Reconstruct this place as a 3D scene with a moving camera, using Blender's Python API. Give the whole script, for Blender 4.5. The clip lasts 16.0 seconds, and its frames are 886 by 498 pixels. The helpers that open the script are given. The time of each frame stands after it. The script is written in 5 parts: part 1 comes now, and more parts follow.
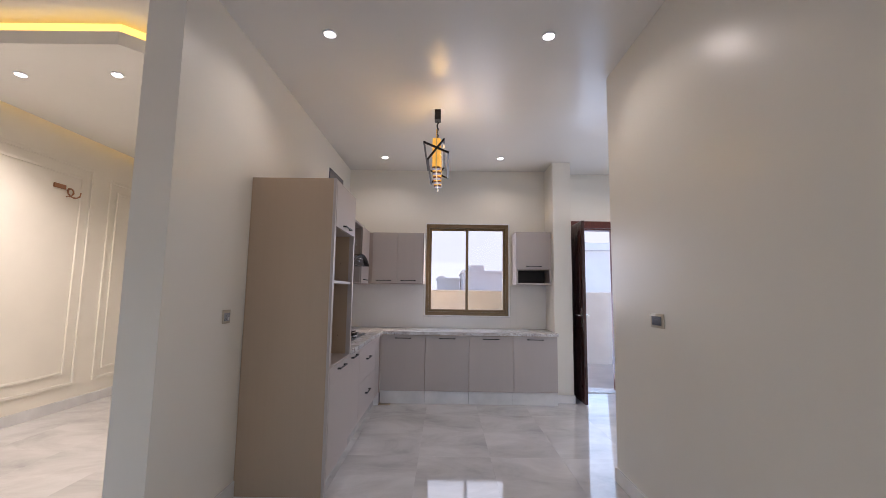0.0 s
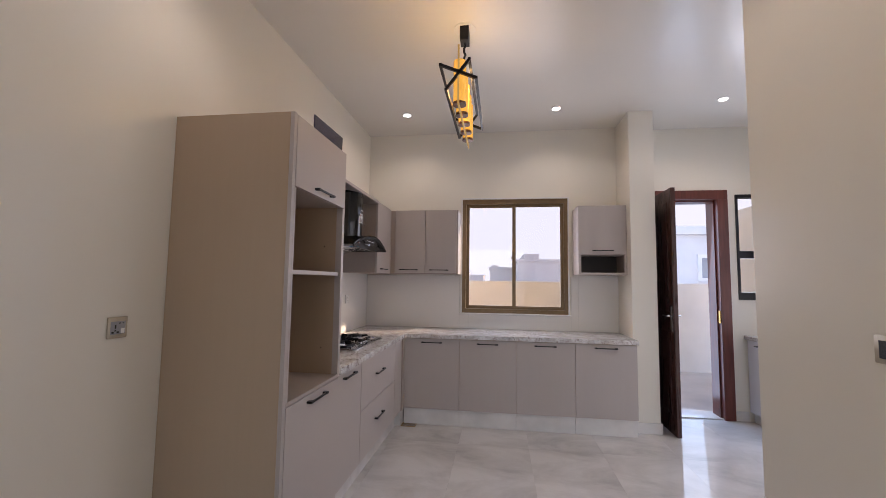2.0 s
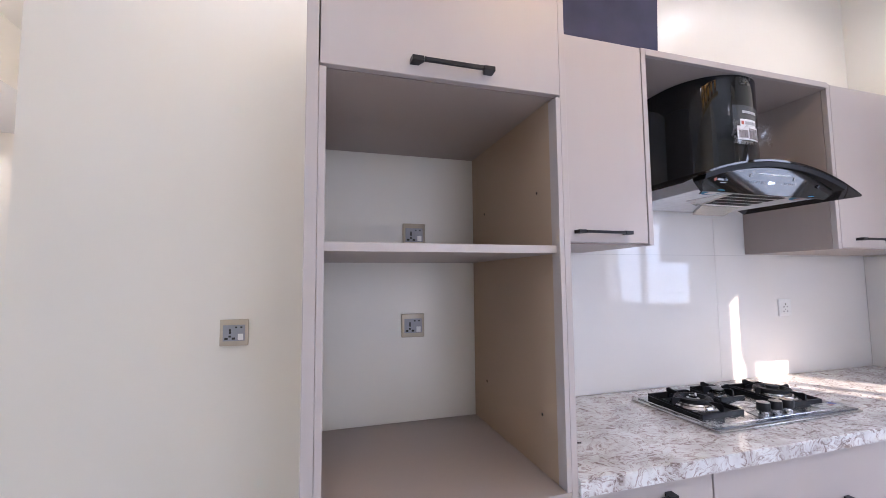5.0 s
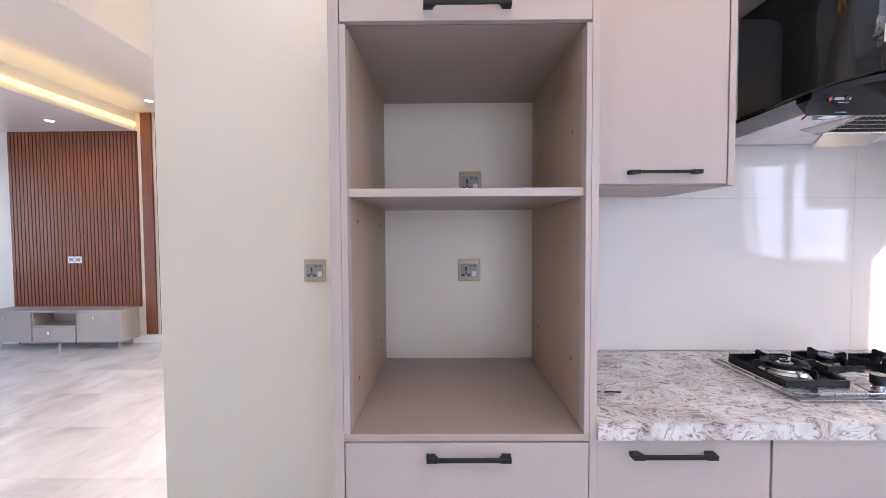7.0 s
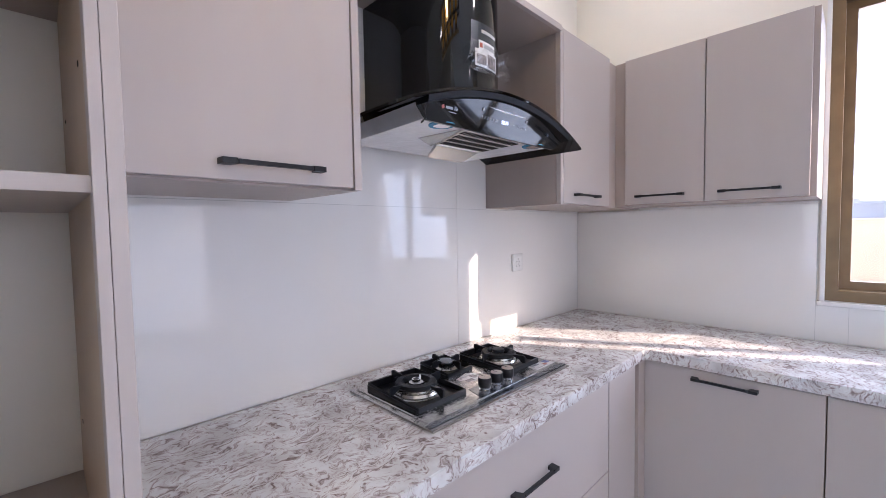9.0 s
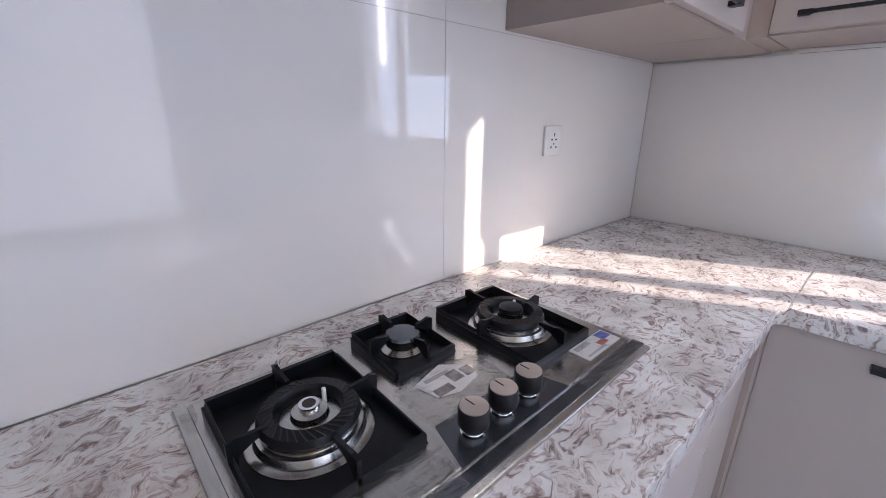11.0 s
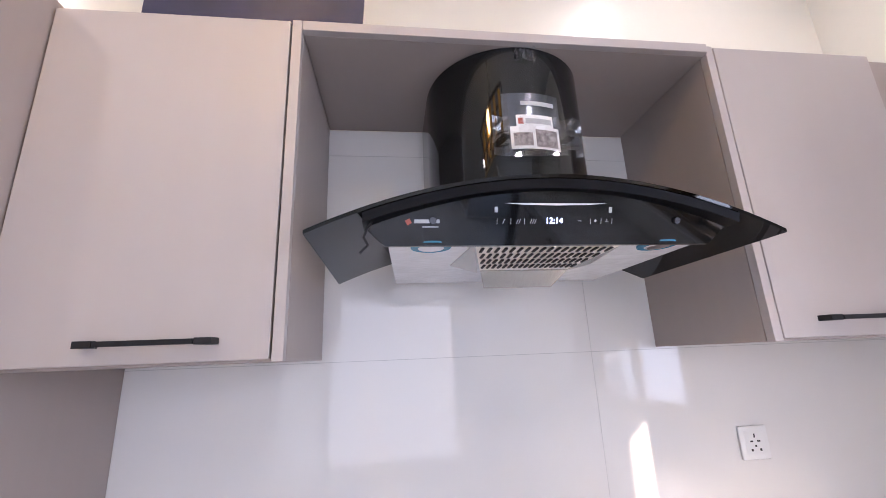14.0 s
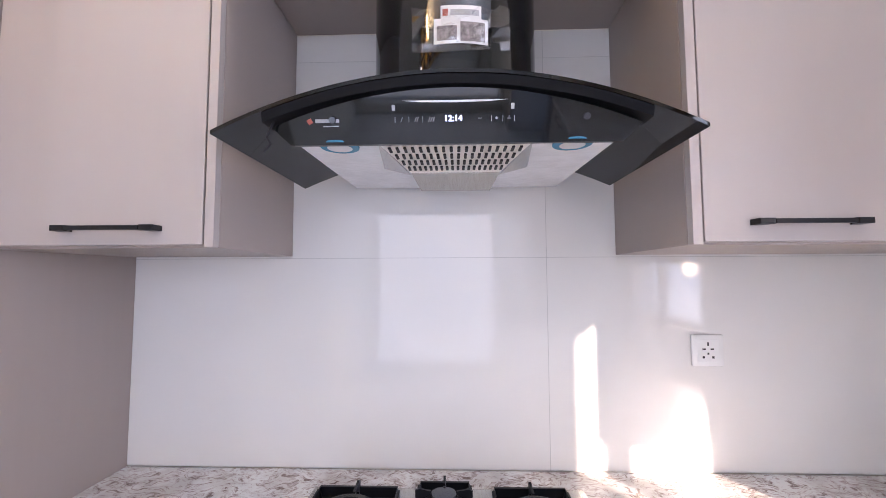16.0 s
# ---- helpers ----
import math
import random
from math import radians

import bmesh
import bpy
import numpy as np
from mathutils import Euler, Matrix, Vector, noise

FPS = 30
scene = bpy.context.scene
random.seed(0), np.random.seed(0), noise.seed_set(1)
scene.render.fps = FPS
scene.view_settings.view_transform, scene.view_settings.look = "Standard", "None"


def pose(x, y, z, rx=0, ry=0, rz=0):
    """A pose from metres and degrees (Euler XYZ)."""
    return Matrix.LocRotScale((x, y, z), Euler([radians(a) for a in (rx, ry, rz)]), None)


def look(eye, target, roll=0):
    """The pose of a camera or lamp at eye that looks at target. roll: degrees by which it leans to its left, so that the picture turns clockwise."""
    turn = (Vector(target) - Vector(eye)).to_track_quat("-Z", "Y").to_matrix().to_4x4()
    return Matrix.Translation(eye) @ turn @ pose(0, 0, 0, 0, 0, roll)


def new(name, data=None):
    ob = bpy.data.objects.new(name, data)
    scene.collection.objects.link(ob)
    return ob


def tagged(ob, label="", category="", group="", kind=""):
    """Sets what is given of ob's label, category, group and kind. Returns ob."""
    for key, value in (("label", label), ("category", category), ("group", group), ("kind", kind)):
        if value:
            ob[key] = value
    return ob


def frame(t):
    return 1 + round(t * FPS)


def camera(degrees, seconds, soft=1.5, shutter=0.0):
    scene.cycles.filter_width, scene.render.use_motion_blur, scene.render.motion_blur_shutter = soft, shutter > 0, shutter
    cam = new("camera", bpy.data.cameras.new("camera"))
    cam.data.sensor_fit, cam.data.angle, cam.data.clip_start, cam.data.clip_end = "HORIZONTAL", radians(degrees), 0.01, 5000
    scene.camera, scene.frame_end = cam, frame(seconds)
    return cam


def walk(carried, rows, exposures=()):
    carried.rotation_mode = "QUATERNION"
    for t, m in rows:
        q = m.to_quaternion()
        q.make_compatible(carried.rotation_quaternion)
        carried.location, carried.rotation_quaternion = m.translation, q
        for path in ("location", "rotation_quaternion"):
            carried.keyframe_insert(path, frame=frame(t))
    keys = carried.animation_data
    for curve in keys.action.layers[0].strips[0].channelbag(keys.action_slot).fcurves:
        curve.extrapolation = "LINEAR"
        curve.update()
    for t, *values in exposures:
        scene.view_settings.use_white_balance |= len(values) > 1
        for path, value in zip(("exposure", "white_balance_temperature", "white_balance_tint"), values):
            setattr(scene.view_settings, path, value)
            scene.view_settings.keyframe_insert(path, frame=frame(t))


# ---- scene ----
cam = camera(94.7, 16.0, 0.8)
PATH = [
    (0, (1.407, 1.204, 1.374), (1.392, 3.193, 1.585), 0.8),
    (0.5, (1.432, 1.262, 1.4), (1.382, 3.25, 1.614), 0.6),
    (1, (1.425, 1.61, 1.436), (1.347, 3.597, 1.65), 0.3),
    (1.5, (1.463, 1.96, 1.418), (1.335, 3.948, 1.591), 0.3),
    (2, (1.555, 2.353, 1.407), (1.277, 4.328, 1.563), 0.8),
    (2.5, (1.636, 2.737, 1.399), (1.124, 4.665, 1.531), 1.1),
    (3, (1.742, 3.068, 1.389), (0.886, 4.873, 1.476), 1.1),
    (3.5, (1.8, 3.339, 1.384), (0.599, 4.938, 1.422), 1.1),
    (4, (1.702, 3.622, 1.382), (0.2, 4.943, 1.389), 1.1),
    (4.5, (1.557, 3.873, 1.378), (-0.203, 4.822, 1.424), 0.3),
    (4.7, (1.506, 3.978, 1.366), (-0.335, 4.751, 1.476), -0.4),
    (6.8, (1.501, 4.357, 1.376), (-0.498, 4.334, 1.346), -0.4),
    (7, (1.587, 4.352, 1.341), (-0.412, 4.337, 1.264), -0.3),
    (7.5, (1.716, 4.346, 1.277), (-0.273, 4.438, 1.095), -0.4),
    (8, (1.673, 4.417, 1.329), (-0.236, 5.002, 1.208), -0.5),
    (8.5, (1.459, 4.539, 1.377), (-0.204, 5.648, 1.3), -0.8),
    (9, (1.219, 4.641, 1.381), (-0.206, 6.041, 1.286), -0.9),
    (9.2, (1.162, 4.695, 1.369), (-0.215, 6.14, 1.243), -0.6),
    (11.3, (0.661, 5.317, 1.254), (-0.745, 6.561, 0.564), 0.4),
    (11.5, (0.635, 5.336, 1.235), (-0.775, 6.556, 0.512), 0.3),
    (12, (0.679, 5.319, 1.221), (-0.819, 6.418, 0.479), -0.8),
    (12.5, (0.876, 5.27, 1.237), (-0.808, 6.168, 0.639), -2.0),
    (13, (1.113, 5.244, 1.278), (-0.754, 5.905, 1.003), -2.7),
    (13.5, (1.182, 5.251, 1.397), (-0.762, 5.682, 1.588), -2.9),
    (14, (1.129, 5.365, 1.472), (-0.789, 5.612, 1.982), -2.4),
    (14.5, (1.068, 5.471, 1.493), (-0.816, 5.591, 2.154), -1.7),
    (15, (1.076, 5.577, 1.497), (-0.81, 5.584, 2.162), -0.8),
    (15.5, (1.131, 5.637, 1.482), (-0.803, 5.6, 1.991), -0.4),
    (16, (1.18, 5.659, 1.417), (-0.815, 5.592, 1.549), -0.2),
]
EXPOSURES = [(0, 1.76, 5900, 20), (2.0, 1.74, 6250, 22), (3.0, 1.80, 6550, 23), (3.5, 1.95, 5600, 18), (4.0, 2.42, 5450, 19), (4.7, 2.82, 5400, 20), (7.0, 3.0, 5550, 22), (9.0, 2.7, 5450, 20), (12.0, 2.53, 5350, 19), (13.0, 2.6, 5400, 20), (14.5, 3.05, 5650, 22), (16.0, 2.98, 5600, 22)]
walk(cam, [(t, look(eye, target, roll)) for t, eye, target, roll in PATH], EXPOSURES)

# ---- world and light ----
SUN_DIR = Vector((1.0, 0.572, 0.487)).normalized()
world = bpy.data.worlds.new("sky")
scene.world = world
world.use_nodes = True
wn = world.node_tree
sky = wn.nodes.new("ShaderNodeTexSky")
sky.sky_type, sky.sun_disc = "NISHITA", False
sky.sun_elevation = math.asin(SUN_DIR.z)
sky.sun_rotation = math.atan2(SUN_DIR.x, SUN_DIR.y)
sky.dust_density, sky.air_density = 1.5, 1.0
wn.links.new(sky.outputs[0], wn.nodes["Background"].inputs[0])
wn.nodes["Background"].inputs[1].default_value = 0.15

sun_data = bpy.data.lights.new("sun", "SUN")
sun_data.energy, sun_data.angle, sun_data.color = 1.7, radians(0.5), (1.0, 0.76, 0.50)
new("sun", sun_data).matrix_world = look(SUN_DIR * 30, (0, 0, 0))


def area_lamp(name, eye, target, width, height, watts, colour):
    d = bpy.data.lights.new(name, "AREA")
    d.shape, d.size, d.size_y, d.energy, d.color = "RECTANGLE", width, height, watts, colour
    ob = new(name, d)
    ob.matrix_world = look(eye, target)
    return ob


# the sky's light, in the kitchen window, back door and side kitchen window
area_lamp("kitchen_window_light", (1.71, 7.22, 1.7), (1.71, 4.0, 1.3), 1.1, 1.2, 2.9, (0.88, 0.93, 1.0))
area_lamp("door_light", (3.53, 7.36, 1.2), (3.4, 4.0, 0.6), 0.64, 2.2, 3.0, (0.52, 0.74, 1.0))
area_lamp("utility_window_light", (4.34, 7.24, 1.82), (3.9, 4.6, 1.1), 0.5, 1.0, 2.5, (0.80, 0.89, 1.0))
# fill lamps in unseen south openings, added to brighten living room and passage
area_lamp("living_fill_light", (-1.75, -2.32, 1.55), (-1.2, 2.0, 1.0), 1.4, 1.4, 0.4, (0.96, 0.96, 1.0))
area_lamp("hall_fill_light", (1.4, -2.32, 1.4), (1.35, 2.0, 1.2), 1.9, 2.2, 2.3, (0.95, 0.95, 1.0))
# fill lamp in the added east opening, brightens niche and cooking wall
area_lamp("east_fill_light", (4.85, 5.35, 1.32), (0.0, 5.35, 1.3), 1.65, 2.3, 3.9, (0.96, 0.96, 0.97))



# ---- materials ----
def nodes_of(name):
    m = bpy.data.materials.new(name)
    m.use_nodes = True
    return m, m.node_tree, m.node_tree.nodes["Principled BSDF"]


def mat(name, colour, rough=0.5, metal=0.0, vary=0.06, scale=3.0, bump=0.0, bump_scale=60.0, coat=0.0, emit=None, strength=0.0, grain=None, spec=0.5):
    """A surface with slow blotches, fine grain and light relief, all in object space metres."""
    m, nt, p = nodes_of(name)
    p.inputs["Roughness"].default_value = rough
    p.inputs["Metallic"].default_value = metal
    p.inputs["Coat Weight"].default_value = coat
    p.inputs["Coat Roughness"].default_value = 0.05
    p.inputs["Specular IOR Level"].default_value = spec
    co = nt.nodes.new("ShaderNodeTexCoord")
    mp = nt.nodes.new("ShaderNodeMapping")
    mp.inputs["Scale"].default_value = grain or (1, 1, 1)
    nt.links.new(co.outputs["Object"], mp.inputs[0])
    n1 = nt.nodes.new("ShaderNodeTexNoise")
    n1.inputs["Scale"].default_value, n1.inputs["Detail"].default_value = scale, 8
    nt.links.new(mp.outputs[0], n1.inputs["Vector"])
    ramp = nt.nodes.new("ShaderNodeValToRGB")
    lo = [max(0, c * (1 - vary)) for c in colour]
    hi = [min(1, c * (1 + vary)) for c in colour]
    ramp.color_ramp.elements[0].position, ramp.color_ramp.elements[1].position = 0.3, 0.7
    ramp.color_ramp.elements[0].color, ramp.color_ramp.elements[1].color = (*lo, 1), (*hi, 1)
    nt.links.new(n1.outputs["Fac"], ramp.inputs[0])
    nt.links.new(ramp.outputs[0], p.inputs["Base Color"])
    r = nt.nodes.new("ShaderNodeMapRange")
    r.inputs["To Min"].default_value, r.inputs["To Max"].default_value = max(0.02, rough * 0.85), min(1, rough * 1.15)
    nt.links.new(n1.outputs["Fac"], r.inputs["Value"])
    nt.links.new(r.outputs[0], p.inputs["Roughness"])
    if bump:
        n2 = nt.nodes.new("ShaderNodeTexNoise")
        n2.inputs["Scale"].default_value, n2.inputs["Detail"].default_value = bump_scale, 4
        nt.links.new(mp.outputs[0], n2.inputs["Vector"])
        b = nt.nodes.new("ShaderNodeBump")
        b.inputs["Strength"].default_value, b.inputs["Distance"].default_value = bump, 0.004
        nt.links.new(n2.outputs["Fac"], b.inputs["Height"])
        nt.links.new(b.outputs[0], p.inputs["Normal"])
    if emit:
        p.inputs["Emission Color"].default_value = (*emit, 1)
        p.inputs["Emission Strength"].default_value = strength
    return m


def marble_floor():
    """Polished white porcelain with grey clouds and soft diagonal veins; each tile shifted."""
    m, nt, p = nodes_of("polished_marble_tile")
    L = nt.links.new
    co = nt.nodes.new("ShaderNodeTexCoord")
    info = nt.nodes.new("ShaderNodeObjectInfo")
    geo = nt.nodes.new("ShaderNodeNewGeometry")
    off = nt.nodes.new("ShaderNodeVectorMath")
    off.operation = "MULTIPLY_ADD"
    comb = nt.nodes.new("ShaderNodeCombineXYZ")
    for i in range(3):
        L(info.outputs["Random"], comb.inputs[i])
    off.inputs[1].default_value = (3.0, 2.0, 0.0)
    L(comb.outputs[0], off.inputs[0])
    L(geo.outputs["Position"], off.inputs[2])
    mp = nt.nodes.new("ShaderNodeMapping")
    mp.inputs["Rotation"].default_value = (0, 0, 0.6)
    mp.inputs["Scale"].default_value = (1.0, 1.7, 1)
    L(off.outputs[0], mp.inputs[0])
    n = nt.nodes.new("ShaderNodeTexNoise")
    n.inputs["Scale"].default_value, n.inputs["Detail"].default_value, n.inputs["Roughness"].default_value, n.inputs["Distortion"].default_value = 1.5, 9, 0.62, 0.5
    L(mp.outputs[0], n.inputs["Vector"])
    r = nt.nodes.new("ShaderNodeValToRGB")
    e = r.color_ramp.elements
    e[0].position, e[0].color = 0.30, (0.44, 0.43, 0.43, 1)
    e[1].position, e[1].color = 0.62, (0.69, 0.68, 0.67, 1)
    e.new(0.44).color = (0.57, 0.56, 0.55, 1)
    L(n.outputs["Fac"], r.inputs[0])
    L(r.outputs[0], p.inputs["Base Color"])
    p.inputs["Roughness"].default_value = 0.06
    n2 = nt.nodes.new("ShaderNodeTexNoise")
    n2.inputs["Scale"].default_value = 2.0
    L(geo.outputs["Position"], n2.inputs["Vector"])
    b = nt.nodes.new("ShaderNodeBump")
    b.inputs["Strength"].default_value, b.inputs["Distance"].default_value = 0.08, 0.004
    L(n2.outputs["Fac"], b.inputs["Height"])
    L(b.outputs[0], p.inputs["Normal"])
    return m


def quartz():
    """White quartz with flowing grey-brown flecks and short dark squiggles."""
    m, nt, p = nodes_of("swirled_quartz")
    L = nt.links.new
    co = nt.nodes.new("ShaderNodeTexCoord")
    warp = nt.nodes.new("ShaderNodeTexNoise")
    warp.inputs["Scale"].default_value, warp.inputs["Detail"].default_value = 9, 3
    L(co.outputs["Object"], warp.inputs["Vector"])
    add = nt.nodes.new("ShaderNodeVectorMath")
    add.operation = "MULTIPLY_ADD"
    add.inputs[1].default_value = (0.14, 0.14, 0.14)
    L(warp.outputs["Color"], add.inputs[0])
    L(co.outputs["Object"], add.inputs[2])
    mp = nt.nodes.new("ShaderNodeMapping")
    mp.inputs["Scale"].default_value = (1.8, 0.8, 1.2)
    mp.inputs["Rotation"].default_value = (0, 0, 0.5)
    L(add.outputs[0], mp.inputs[0])
    fleck = nt.nodes.new("ShaderNodeTexNoise")
    fleck.inputs["Scale"].default_value, fleck.inputs["Detail"].default_value, fleck.inputs["Roughness"].default_value, fleck.inputs["Distortion"].default_value = 32, 6, 0.66, 1.5
    L(mp.outputs[0], fleck.inputs["Vector"])
    r1 = nt.nodes.new("ShaderNodeValToRGB")
    e = r1.color_ramp.elements
    e[0].position, e[0].color = 0.35, (0.24, 0.19, 0.18, 1)
    e[1].position, e[1].color = 0.52, (0.75, 0.76, 0.76, 1)
    e.new(0.42).color = (0.46, 0.41, 0.40, 1)
    e.new(0.475).color = (0.64, 0.61, 0.61, 1)
    L(fleck.outputs["Fac"], r1.inputs[0])
    cloud = nt.nodes.new("ShaderNodeTexNoise")
    cloud.inputs["Scale"].default_value, cloud.inputs["Detail"].default_value = 11, 5
    L(co.outputs["Object"], cloud.inputs["Vector"])
    r2 = nt.nodes.new("ShaderNodeValToRGB")
    r2.color_ramp.elements[0].position, r2.color_ramp.elements[0].color = 0.36, (0.72, 0.69, 0.68, 1)
    r2.color_ramp.elements[1].position, r2.color_ramp.elements[1].color = 0.6, (1, 1, 1, 1)
    L(cloud.outputs["Fac"], r2.inputs[0])
    mul = nt.nodes.new("ShaderNodeMix")
    mul.data_type, mul.blend_type = "RGBA", "MULTIPLY"
    mul.inputs[0].default_value = 1.0
    L(r1.outputs[0], mul.inputs[6])
    L(r2.outputs[0], mul.inputs[7])
    L(mul.outputs[2], p.inputs["Base Color"])
    p.inputs["Roughness"].default_value = 0.16
    return m


def window_glass(name, colour=(1, 1, 1), gloss=0.025):
    m, nt, p = nodes_of(name)
    nt.nodes.remove(p)
    tr = nt.nodes.new("ShaderNodeBsdfTransparent")
    tr.inputs[0].default_value = (*colour, 1)
    gl = nt.nodes.new("ShaderNodeBsdfGlossy")
    gl.inputs["Roughness"].default_value = 0.02
    lw = nt.nodes.new("ShaderNodeLayerWeight")
    po = nt.nodes.new("ShaderNodeMath")
    po.operation, po.inputs[1].default_value = "POWER", 4.0
    nt.links.new(lw.outputs["Facing"], po.inputs[0])
    fr = nt.nodes.new("ShaderNodeMath")
    fr.operation, fr.inputs[1].default_value, fr.inputs[2].default_value = "MULTIPLY_ADD", 0.7, gloss
    nt.links.new(po.outputs[0], fr.inputs[0])
    mx = nt.nodes.new("ShaderNodeMixShader")
    nt.links.new(fr.outputs[0], mx.inputs[0])
    nt.links.new(tr.outputs[0], mx.inputs[1])
    nt.links.new(gl.outputs[0], mx.inputs[2])
    nt.links.new(mx.outputs[0], nt.nodes["Material Output"].inputs[0])
    return m


